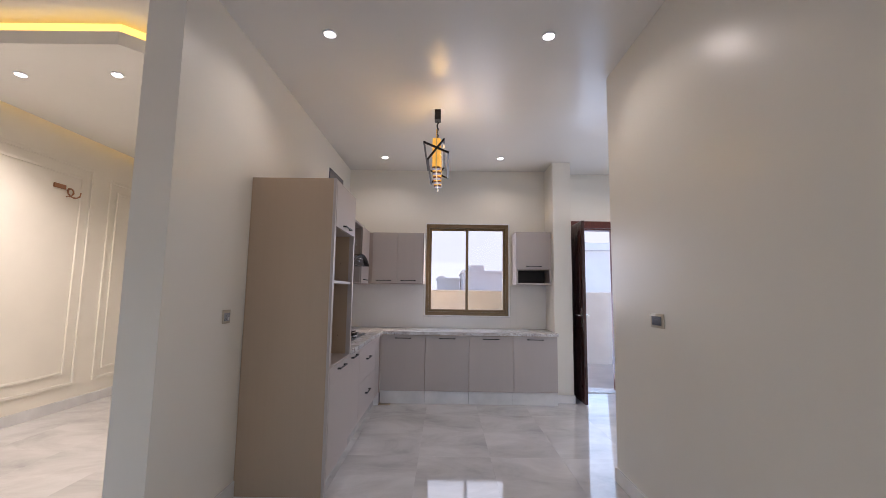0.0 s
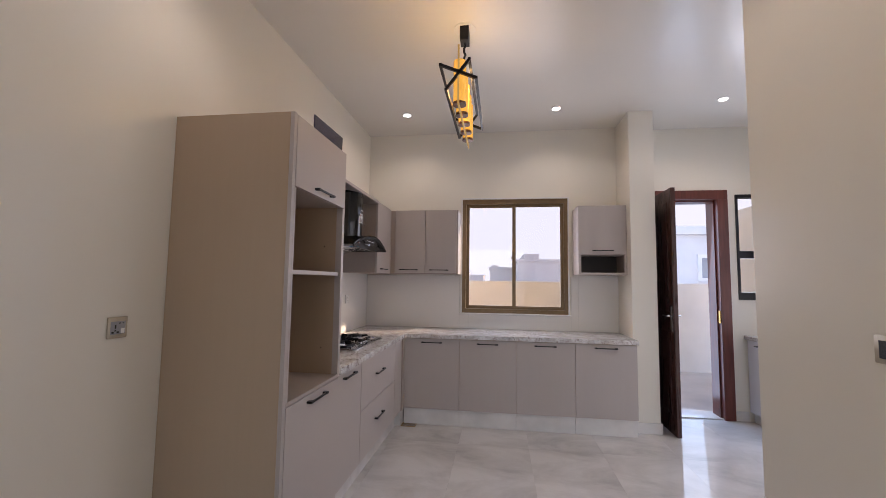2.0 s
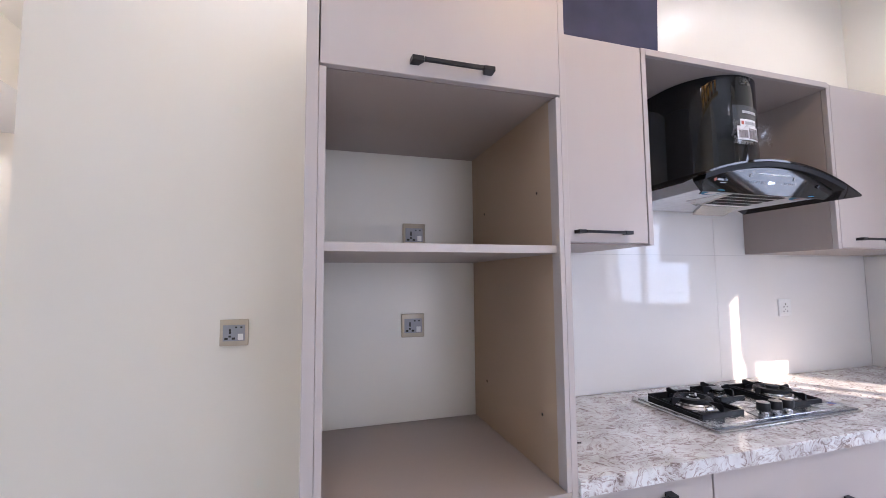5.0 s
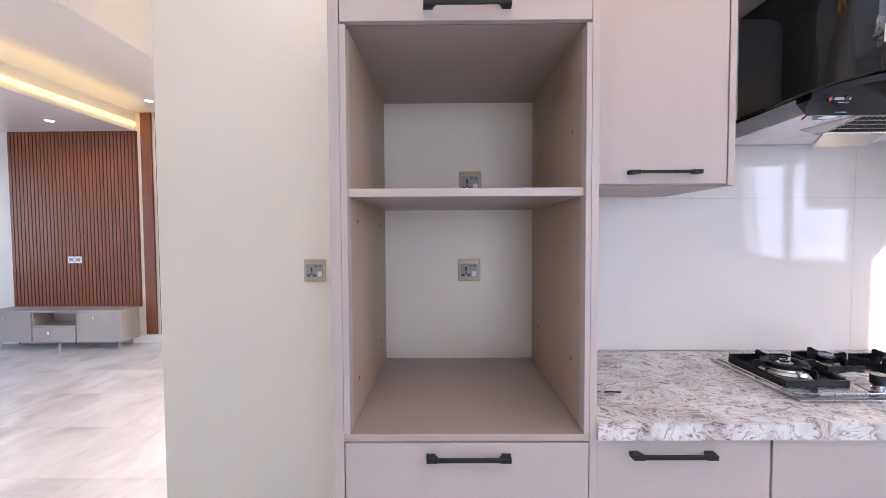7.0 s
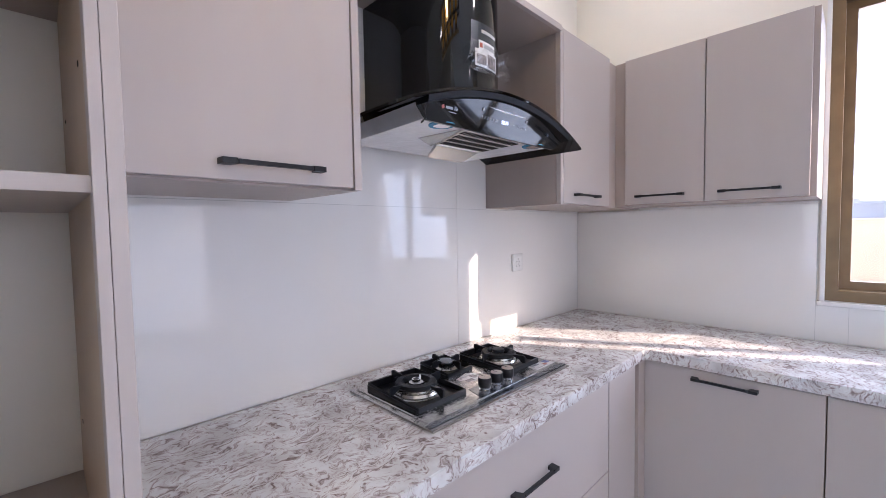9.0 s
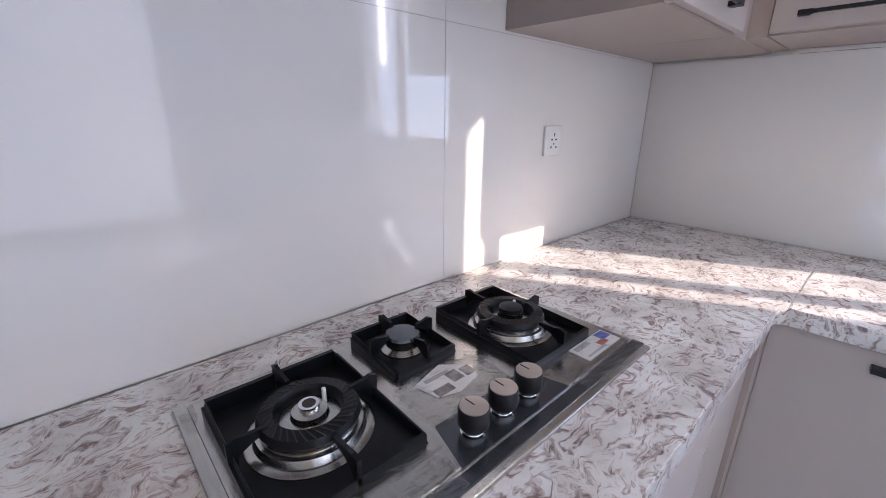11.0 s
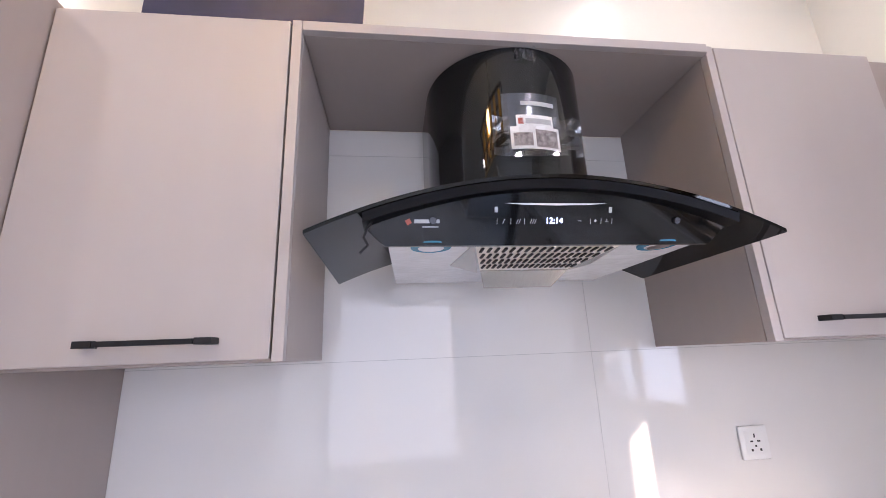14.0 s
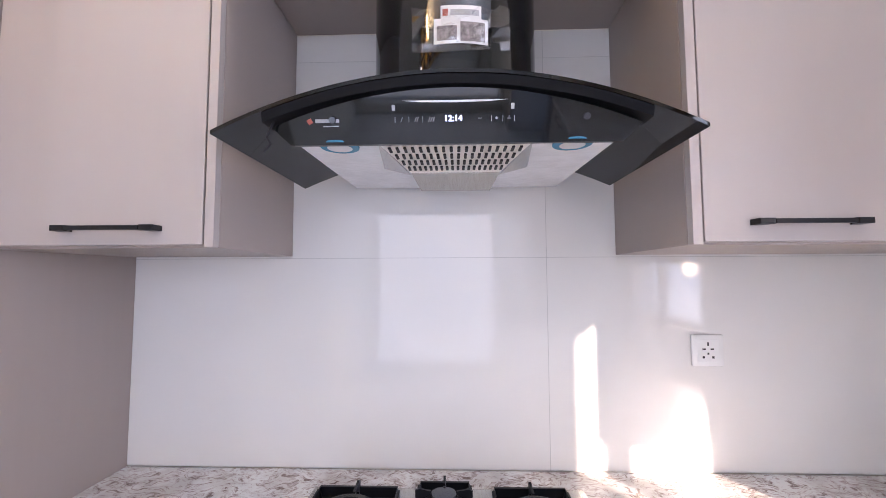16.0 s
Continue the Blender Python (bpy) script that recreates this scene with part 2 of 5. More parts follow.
M = dict(
    wall=mat("cream_satin_paint", (0.80, 0.772, 0.692), 0.32, vary=0.02, scale=1.2, bump=0.08, bump_scale=35),
    ceiling=mat("white_gloss_ceiling_paint", (0.80, 0.785, 0.745), 0.25, vary=0.02, scale=0.8, bump=0.05, bump_scale=12),
    living=mat("white_moulded_plaster", (0.82, 0.775, 0.68), 0.45, vary=0.02, bump=0.05),
    floor=marble_floor(),
    grout=mat("pale_grout", (0.55, 0.54, 0.53), 0.7, vary=0.08, scale=20),
    skirt=mat("marble_skirting", (0.74, 0.73, 0.72), 0.12, vary=0.10, scale=4),
    door_lam=mat("taupe_matt_laminate", (0.47, 0.425, 0.405), 0.42, vary=0.012, scale=2.5, bump=0.02, bump_scale=220, grain=(6, 6, 0.7)),
    carcass=mat("beige_woodgrain_laminate", (0.455, 0.343, 0.238), 0.4, vary=0.012, scale=8, bump=0.06, bump_scale=120, grain=(5, 5, 0.25)),
    taupe_body=mat("taupe_carcass_laminate", (0.405, 0.345, 0.31), 0.4, vary=0.012, scale=8, bump=0.03, bump_scale=120, grain=(5, 5, 0.25)),
    rim_black=mat("dull_black_rim", (0.004, 0.004, 0.005), 0.45, vary=0.1, spec=0.12),
    quartz=quartz(),
    tile=mat("gloss_white_wall_tile", (0.78, 0.765, 0.745), 0.045, vary=0.02, scale=1.5, bump=0.012, bump_scale=3, spec=0.5),
    black=mat("black_powder_coat", (0.014, 0.014, 0.016), 0.36, vary=0.2, scale=40, spec=0.3),
    iron=mat("black_enamelled_iron", (0.006, 0.007, 0.010), 0.38, vary=0.2, scale=60, bump=0.1, bump_scale=300, spec=0.25),
    gloss_black=mat("black_gloss_enamel", (0.007, 0.008, 0.009), 0.05, vary=0.1, spec=0.45),
    steel=mat("brushed_stainless_steel", (0.50, 0.49, 0.47), 0.24, 1.0, vary=0.10, scale=30, bump=0.04, bump_scale=90, grain=(1, 9, 1)),
    knob_cap=mat("satin_champagne_metal", (0.55, 0.49, 0.44), 0.42, 0.6, vary=0.05, scale=40),
    steel_dark=mat("smoked_steel_band", (0.12, 0.13, 0.15), 0.2, 0.8, vary=0.15, scale=9),
    chrome=mat("chrome", (0.75, 0.75, 0.76), 0.10, 1.0, vary=0.03),
    film=mat("white_plastic_film", (0.78, 0.79, 0.82), 0.22, vary=0.06, scale=14, bump=0.5, bump_scale=24),
    slot=mat("hole_shade_and_pointer_dark", (0.02, 0.017, 0.015), 0.6, vary=0.2),
    filter=mat("aluminium_filter", (0.84, 0.78, 0.70), 0.3, 0.25, vary=0.06, scale=20),
    bronze=mat("bronze_anodised_aluminium", (0.19, 0.125, 0.06), 0.35, 0.3, vary=0.12, scale=12),
    mahogany=mat("dark_mahogany_veneer", (0.05, 0.016, 0.012), 0.28, vary=0.35, scale=9, bump=0.06, grain=(5, 5, 0.4), coat=0.2),
    mahogany_red=mat("red_mahogany_frame", (0.13, 0.034, 0.024), 0.3, vary=0.25, scale=9, grain=(5, 5, 0.4)),
    flute=mat("walnut_fluted_panel", (0.20, 0.058, 0.019), 0.4, vary=0.18, scale=10, grain=(5, 5, 0.3)),
    plate=mat("champagne_socket_plate", (0.50, 0.44, 0.34), 0.3, 0.3, vary=0.05, scale=30),
    insert=mat("grey_socket_insert", (0.30, 0.31, 0.34), 0.4, vary=0.05, scale=30),
    white_plastic=mat("white_plastic", (0.82, 0.82, 0.81), 0.25, vary=0.02),
    dark=mat("hole_shade_black", (0.02, 0.02, 0.02), 0.6, vary=0.1),
    board=mat("dark_blue_glass_panel", (0.030, 0.028, 0.065), 0.08, vary=0.35, scale=5, coat=0.5),
    amber=mat("amber_glass_tube", (0.80, 0.42, 0.06), 0.12, vary=0.12, scale=18, emit=(1.0, 0.50, 0.07), strength=0.20),
    amber_glow=mat("amber_acrylic_strip", (0.62, 0.42, 0.14), 0.2, vary=0.05, emit=(1.0, 0.60, 0.16), strength=0.06),
    brown_band=mat("dark_amber_band", (0.16, 0.06, 0.02), 0.3, vary=0.1),
    brass=mat("brass", (0.60, 0.38, 0.10), 0.22, 1.0, vary=0.08),
    lamp=mat("downlight_diffuser", (0.9, 0.9, 0.9), 0.4, vary=0.01, emit=(1.0, 0.95, 0.90), strength=3.2),
    cove=mat("yellow_led_strip", (0.9, 0.7, 0.2), 0.4, vary=0.02, emit=(1.0, 0.60, 0.10), strength=0.6),
    display=mat("lit_display_digits", (0.8, 0.85, 1), 0.4, vary=0.01, emit=(0.62, 0.70, 1.0), strength=0.8),
    print_grey=mat("grey_print", (0.42, 0.43, 0.45), 0.45, vary=0.05),
    print_white=mat("white_label", (0.80, 0.80, 0.80), 0.35, vary=0.03, scale=30),
    print_photo=mat("dull_picture_print", (0.25, 0.22, 0.22), 0.35, vary=0.6, scale=90),
    print_red=mat("red_print", (0.42, 0.10, 0.07), 0.4, vary=0.05),
    print_blue=mat("blue_print", (0.08, 0.12, 0.45), 0.4, vary=0.15, scale=60),
    blue_ring=mat("blue_protective_ring", (0.05, 0.22, 0.36), 0.25, vary=0.06),
    console=mat("grey_gloss_console", (0.45, 0.41, 0.38), 0.25, vary=0.05),
    outwall=mat("cream_boundary_render", (0.62, 0.53, 0.40), 0.8, vary=0.07, scale=2, bump=0.2),
    outwhite=mat("white_boundary_render", (0.85, 0.84, 0.83), 0.8, vary=0.05, scale=2, bump=0.2),
    outblue=mat("pale_blue_house_render", (0.74, 0.73, 0.74), 0.8, vary=0.06, scale=1, bump=0.2),
    outbeige=mat("beige_house_render", (0.52, 0.42, 0.38), 0.85, vary=0.08, scale=0.3),
    ground=mat("dusty_concrete_ground", (0.58, 0.54, 0.50), 0.85, vary=0.15, scale=1.5, bump=0.3),
    pane_dark=mat("distant_window_pane", (0.36, 0.37, 0.40), 0.25, vary=0.15),
    white_lam=mat("white_gloss_laminate", (0.70, 0.70, 0.74), 0.2, vary=0.03),
    glass=window_glass("clear_window_glass"),
    smoke=window_glass("smoked_hood_glass", (0.06, 0.065, 0.075), 0.05),
    clear_film=window_glass("clear_plastic_film", (0.93, 0.93, 0.93)),
    shiny_film=window_glass("shiny_plastic_film", (0.95, 0.95, 0.95), 0.10),
    haze=mat("pale_haze", (0.02, 0.02, 0.02), 1.0, vary=0.01, scale=0.01, emit=(0.95, 0.955, 1.0), strength=0.28),
    copper=mat("bare_copper_wire", (0.35, 0.16, 0.07), 0.4, vary=0.2),
    slot_shade=mat("slot_shade_dark", (0.05, 0.04, 0.035), 0.6, vary=0.1),
)


# ---- mesh helpers ----
def bm_box(bm, x0, x1, y0, y1, z0, z1, bevel=0.0):
    m = Matrix.LocRotScale(((x0 + x1) / 2, (y0 + y1) / 2, (z0 + z1) / 2), None, (abs(x1 - x0), abs(y1 - y0), abs(z1 - z0)))
    r = bmesh.ops.create_cube(bm, size=1, matrix=m)
    if bevel:
        es = list({e for v in r["verts"] for e in v.link_edges})
        bmesh.ops.bevel(bm, geom=es, offset=bevel, segments=2, affect="EDGES", profile=0.5)
    return bm


def box(x0, x1, y0, y1, z0, z1, bevel=0.0):
    return bm_box(bmesh.new(), x0, x1, y0, y1, z0, z1, bevel)


def boxes(rows, bevel=0.0):
    bm = bmesh.new()
    for r in rows:
        bm_box(bm, *r, bevel)
    return bm


def lathe(profile, centre, n=40, hollow=False):
    """Turned solid: profile of (radius, height) about an upright axis at centre; hollow: a closed ring."""
    bm = bmesh.new()
    rings = []
    for r, h in profile:
        rings.append([bm.verts.new((centre[0] + r * math.cos(2 * math.pi * i / n), centre[1] + r * math.sin(2 * math.pi * i / n), centre[2] + h)) for i in range(n)])
    for a, b in zip(rings, rings[1:] + (rings[:1] if hollow else [])):
        for i in range(n):
            bm.faces.new((a[i], a[(i + 1) % n], b[(i + 1) % n], b[i]))
    if not hollow:
        bm.faces.new(list(reversed(rings[0])))
        bm.faces.new(rings[-1])
    return bm


def prism(points, direction):
    """A solid from a flat outline, pushed along direction."""
    bm = bmesh.new()
    a = [bm.verts.new(p) for p in points]
    b = [bm.verts.new(Vector(p) + Vector(direction)) for p in points]
    bm.faces.new(a)
    bm.faces.new(list(reversed(b)))
    n = len(a)
    for i in range(n):
        bm.faces.new((a[i], b[i], b[(i + 1) % n], a[(i + 1) % n]))
    bmesh.ops.recalc_face_normals(bm, faces=bm.faces)
    return bm


def rod(bm, a, b, w, h=None):
    """A square bar from a to b."""
    a, b = Vector(a), Vector(b)
    d = b - a
    q = d.to_track_quat("Z", "Y")
    bmesh.ops.create_cube(bm, size=1, matrix=Matrix.LocRotScale((a + b) / 2, q, (w, h or w, d.length)))
    return bm


def tube(bm, pts, r, n=8):
    """A round wire along points."""
    for a, b in zip(pts, pts[1:]):
        a, b = Vector(a), Vector(b)
        q = (b - a).to_track_quat("Z", "Y")
        bmesh.ops.create_cone(bm, cap_ends=True, segments=n, radius1=r, radius2=r, depth=(b - a).length * 1.06, matrix=Matrix.LocRotScale((a + b) / 2, q, None))
    return bm


def mesh_ob(name, bm, material, smooth=False):
    me = bpy.data.meshes.new(name)
    bmesh.ops.recalc_face_normals(bm, faces=bm.faces)
    bm.to_mesh(me)
    bm.free()
    me.materials.append(material)
    if smooth:
        for f in me.polygons:
            f.use_smooth = True
        me.set_sharp_from_angle(angle=radians(35))
    return new(name, me)


def part(name, bm, material, parent, label="", smooth=False):
    ob = mesh_ob(name, bm, material, smooth)
    ob.parent = parent
    ob.matrix_parent_inverse = parent.matrix_world.inverted()
    return tagged(ob, label) if label else ob


def thing(name, at, label, category, group="", kind=""):
    ob = new(name)
    ob.empty_display_size = 0.05
    ob.matrix_world = Matrix.Translation(at)
    return tagged(ob, label, category, group, kind)


def structure(name, bm, material, label, category, smooth=False):
    return tagged(mesh_ob(name, bm, material, smooth), label, category, kind="structure")


def text_on(name, body, size, m, material, parent, label=""):
    cu = bpy.data.curves.new(name, "FONT")
    cu.body, cu.size, cu.extrude, cu.align_x, cu.align_y = body, size, 0.0002, "CENTER", "CENTER"
    tmp = bpy.data.objects.new(name, cu)
    scene.collection.objects.link(tmp)
    bpy.context.view_layer.update()
    me = bpy.data.meshes.new_from_object(tmp.evaluated_get(bpy.context.evaluated_depsgraph_get()))
    bpy.data.objects.remove(tmp)
    me.transform(m)
    me.materials.clear()
    me.materials.append(material)
    ob = new(name, me)
    ob.parent = parent
    ob.matrix_parent_inverse = parent.matrix_world.inverted()
    return tagged(ob, label) if label else ob


# ---- the shell ----
CEIL = 3.13
# kitchen
structure("wall_west", box(-0.2, 0, 3.23, 7.2, 0, 3.4), M["wall"], "cream painted wall behind the cooking counter", "wall")
structure("wall_north", boxes([(0, 1.11, 7.0, 7.3, 0, 3.4), (2.31, 2.82, 7.0, 7.3, 0, 3.4), (1.11, 2.31, 7.0, 7.3, 0, 1.035), (1.11, 2.31, 7.0, 7.3, 2.36, 3.4)]), M["wall"], "cream painted wall with the kitchen window", "wall")
structure("pillar", box(2.82, 3.055, 6.55, 7.3, 0, 3.4, 0.003), M["wall"], "cream painted pillar beside the back door", "pillar")
structure("wall_door", boxes([(3.055, 3.10, 7.1, 7.3, 0, 3.4), (3.10, 3.98, 7.1, 7.3, 2.42, 3.4), (3.98, 4.06, 7.1, 7.3, 0, 3.4),
                              (4.06, 4.62, 7.1, 7.3, 0, 1.25), (4.06, 4.62, 7.1, 7.3, 2.38, 3.4), (4.62, 4.95, 7.1, 7.3, 0, 3.4)]), M["wall"], "white painted wall with the back door", "wall")
structure("wall_east", box(2.7, 2.9, -2.4, 4.39, 0, 3.4, 0.002), M["wall"], "cream satin painted wall of the passage", "wall")
structure("wall_utility_south", box(2.9, 4.95, 4.19, 4.39, 0, 3.4), M["wall"], "plain painted wall", "wall")
# opening is out of view, added so light reaches the cooking wall
structure("wall_utility_east", boxes([(4.75, 4.95, 4.39, 4.5, 0, 3.4), (4.75, 4.95, 6.2, 7.1, 0, 3.4), (4.75, 4.95, 4.5, 6.2, 0, 0.12), (4.75, 4.95, 4.5, 6.2, 2.52, 3.4)]), M["wall"], "plain painted wall with an unseen opening added to let in light", "wall")
# unseen wall, added outside to block sun from the east opening
structure("boundary_wall_east", box(6.1, 6.3, -3.0, 7.2, -0.02, 3.4), M["outwhite"], "tall unseen wall added to keep sun out of the east opening", "boundary wall")
# both openings are added, out of view, for the south fill lamps
structure("wall_south", boxes([(-3.6, -2.5, -2.6, -2.4, 0, 3.4), (-1.0, 0.4, -2.6, -2.4, 0, 3.4), (2.4, 2.9, -2.6, -2.4, 0, 3.4), (0.4, 2.4, -2.6, -2.4, 0, 0.2), (0.4, 2.4, -2.6, -2.4, 2.5, 3.4), (-2.5, -1.0, -2.6, -2.4, 2.3, 3.4), (-2.5, -1.0, -2.6, -2.4, 0, 0.8)]), M["wall"], "plain unseen wall with two openings added to let in light", "wall")
structure("wall_living_north", box(-3.2, -0.2, 8.0, 8.2, 0, 3.4), M["living"], "white painted living room wall", "wall")
structure("wall_living_link", box(-0.2, 0, 7.2, 8.2, 0, 3.4), M["living"], "white painted living room wall", "wall")
structure("wall_living_west", boxes([(-3.08, -2.88, 1.7, 8.2, 0, 3.4), (-3.6, -3.08, 1.7, 1.9, 0, 3.4), (-3.6, -3.4, -2.4, 1.7, 0, 3.4)]), M["living"], "white living room wall with panel mouldings", "wall")
# ceilings
structure("ceiling", boxes([(0, 2.7, -2.4, 4.39, CEIL, 3.4), (0, 4.75, 4.39, 7.1, CEIL, 3.4)]), M["ceiling"], "white gloss painted kitchen ceiling", "ceiling")
structure("ceiling_living", boxes([(-3.4, 0, -2.4, 0.58, 2.6, 3.4), (-3.4, 0, 0.58, 1.9, 2.82, 3.4), (-2.88, 0, 1.9, 3.93, 3.29, 3.4), (-2.88, -0.2, 3.93, 8.0, 3.29, 3.4) ]), M["ceiling"], "white stepped living room ceiling", "ceiling")
structure("roof", box(-3.7, 5.0, -2.7, 8.3, 3.41, 3.6), M["outwhite"], "flat concrete roof", "roof")
structure("ceiling_soffit", prism([(-2.78, 3.93, 3.1), (-0.95, 3.93, 3.1), (-0.2, 4.7, 3.1), (-0.2, 7.999, 3.1), (-2.78, 7.999, 3.1)], (0, 0, 0.1)), M["ceiling"], "white dropped ceiling border", "ceiling")
# led coves
cv = thing("cove_light", (-2.0, 3.95, 3.2), "yellow LED cove strip along the stepped ceiling", "cove light")
part("strip", box(-2.75, -0.95, 3.935, 3.955, 3.201, 3.26), M["cove"], cv)
part("strip", rod(bmesh.new(), (-0.955, 3.945, 3.23), (-0.205, 4.715, 3.23), 0.02, 0.058), M["cove"], cv)
part("strip", box(-2.875, -2.855, 3.95, 7.95, 3.19, 3.24), M["cove"], cv)
part("strip", box(-3.38, -0.05, 0.585, 0.60, 2.66, 2.70), M["cove"], cv)

# skirtings
sk = thing("baseboard", (0, 3.6, 0), "pale marble skirting along the walls", "skirting", kind="structure")
for r in ((0, 0.014, 3.23, 4.074, 0, 0.1), (-0.2, 0.014, 3.216, 3.23, 0, 0.1), (2.686, 2.70, -2.4, 4.39, 0, 0.1), (2.686, 2.914, 4.39, 4.404, 0, 0.1),
          (2.806, 3.069, 6.536, 6.55, 0, 0.1), (3.055, 3.069, 6.55, 7.1, 0, 0.1), (3.985, 4.11, 7.086, 7.10, 0, 0.1), (-2.88, -2.866, 1.7, 8.0, 0, 0.11), (-3.4, -3.386, -2.4, 1.7, 0, 0.11)):
    part("skirting_board", box(*r, 0.003), M["skirt"], sk)

# ---- window over the sink run ----
win = tagged(thing("window_1", (1.71, 7.0, 1.04), "bronze aluminium sliding window with two panes", "window"), kind="structure")
part("reveal", boxes([(1.11, 1.125, 6.985, 7.3, 1.055, 2.345), (2.295, 2.31, 6.985, 7.3, 1.055, 2.345), (1.11, 2.31, 6.985, 7.3, 2.345, 2.36)]), M["white_plastic"], win, "white reveal lining")
part("window_sill", box(1.10, 2.32, 6.965, 7.31, 1.035, 1.055, 0.004), M["skirt"], win)
part("window_frame", boxes([(1.125, 1.165, 7.01, 7.12, 1.055, 2.345), (2.255, 2.295, 7.01, 7.12, 1.055, 2.345), (1.165, 2.255, 7.01, 7.12, 1.055, 1.10), (1.165, 2.255, 7.01, 7.12, 2.295, 2.345)]), M["bronze"], win)
for x0, x1, y in ((1.165, 1.73, 7.075), (1.69, 2.255, 7.045)):
    s = part("sash", boxes([(x0, x0 + 0.035, y, y + 0.025, 1.10, 2.295), (x1 - 0.035, x1, y, y + 0.025, 1.10, 2.295), (x0 + 0.035, x1 - 0.035, y, y + 0.025, 1.10, 1.135), (x0 + 0.035, x1 - 0.035, y, y + 0.025, 2.26, 2.295)]), M["bronze"], win)
    g = part("pane", box(x0 + 0.035, x1 - 0.035, y + 0.010, y + 0.015, 1.135, 2.26), M["glass"], s)
    g.visible_shadow = False
part("latch", boxes([(1.695, 1.715, 7.02, 7.045, 1.62, 1.70), (1.675, 1.70, 7.018, 7.03, 1.665, 1.685)], 0.003), M["bronze"], win)

# ---- back door ----
dr = tagged(thing("door_1", (3.54, 7.1, 0), "open dark mahogany back door in a red mahogany frame", "door"), kind="structure")
part("door_frame", boxes([(3.10, 3.185, 7.075, 7.32, 0, 2.33), (3.875, 3.98, 7.075, 7.32, 0, 2.33), (3.10, 3.98, 7.075, 7.32, 2.33, 2.43)], 0.004), M["mahogany_red"], dr)
part("stop", boxes([(3.185, 3.20, 7.14, 7.30, 0, 2.315), (3.86, 3.875, 7.14, 7.30, 0, 2.315), (3.185, 3.875, 7.14, 7.30, 2.315, 2.33)]), M["mahogany_red"], dr)
leaf = part("door_leaf", box(3.155, 3.195, 6.44, 7.10, 0.012, 2.325, 0.003), M["mahogany"], dr, "dark mahogany leaf standing open")
part("raised_panel", boxes([(3.147, 3.156, 6.53, 7.02, 1.15, 2.2), (3.147, 3.156, 6.53, 7.02, 0.2, 0.95), (3.194, 3.203, 6.53, 7.02, 1.15, 2.2), (3.194, 3.203, 6.53, 7.02, 0.2, 0.95)], 0.004), M["mahogany"], leaf)
part("handle_plate", boxes([(3.149, 3.155, 6.475, 6.515, 0.96, 1.2), (3.195, 3.201, 6.475, 6.515, 0.96, 1.2)], 0.002), M["chrome"], leaf)
part("lever", boxes([(3.12, 3.15, 6.487, 6.503, 1.10, 1.116), (3.11, 3.124, 6.487, 6.60, 1.10, 1.116), (3.20, 3.23, 6.487, 6.503, 1.10, 1.116), (3.226, 3.24, 6.487, 6.60, 1.10, 1.116)], 0.003), M["chrome"], leaf)
for z in (0.3, 1.2, 1.95, 2.15):
    part("hinge", box(3.185, 3.20, 7.06, 7.12, z - 0.05, z + 0.05, 0.003), M["chrome"], dr)
part("strike_plate", box(3.868, 3.876, 7.09, 7.12, 1.0, 1.13), M["brass"], dr)
part("threshold", box(3.10, 3.98, 7.10, 7.36, 0.0, 0.012, 0.003), M["skirt"], dr)

# ---- utility window and units ----
w2 = tagged(thing("window_2", (4.34, 7.1, 1.25), "dark framed window over the side counter", "window"), kind="structure")
part("window_frame", boxes([(4.06, 4.085, 7.09, 7.17, 1.25, 2.38), (4.595, 4.62, 7.09, 7.17, 1.25, 2.38), (4.085, 4.595, 7.09, 7.17, 2.345, 2.38), (4.085, 4.595, 7.09, 7.17, 1.25, 1.33)]), M["black"], w2)
part("transom", box(4.085, 4.595, 7.095, 7.14, 1.69, 1.77, 0.003), M["black"], w2)
part("pane", box(4.085, 4.595, 7.115, 7.120, 1.33, 2.345), M["glass"], w2).visible_shadow = False

uc = thing("base_cabinet", (4.4, 6.3, 0), "white gloss base cabinet of the side kitchen", "cabinet")
part("body", box(4.13, 4.749, 6.24, 7.09, 0.10, 0.84), M["carcass"], uc)
part("plinth", box(4.16, 4.749, 6.24, 7.09, 0, 0.0995), M["skirt"], uc)
for y0, wide in ((6.25, 0.285), (6.54, 0.535)):
    d = part("door", box(4.112, 4.129, y0, y0 + wide, 0.105, 0.835, 0.002), M["white_lam"], uc)
    h0, h1 = y0 + wide / 2 - 0.105, y0 + wide / 2 + 0.105
    part("handle", boxes([(4.085, 4.112, h0, h0 + 0.015, 0.79, 0.80), (4.085, 4.112, h1 - 0.015, h1, 0.79, 0.80), (4.08, 4.088, h0, h1, 0.79, 0.80)]), M["black"], d)
tagged(mesh_ob("worktop", box(4.09, 4.749, 6.23, 7.095, 0.841, 0.881, 0.004), M["quartz"]), "swirled quartz worktop on white cabinets", "worktop")
uw = thing("wall_cabinet", (4.6, 6.5, 1.5), "white gloss wall cabinet in the side kitchen", "cabinet")
part("body", box(4.44, 4.749, 6.25, 6.78, 1.5, 2.2), M["white_lam"], uw)
part("door", box(4.42, 4.438, 6.255, 6.775, 1.505, 2.195, 0.002), M["white_lam"], uw)


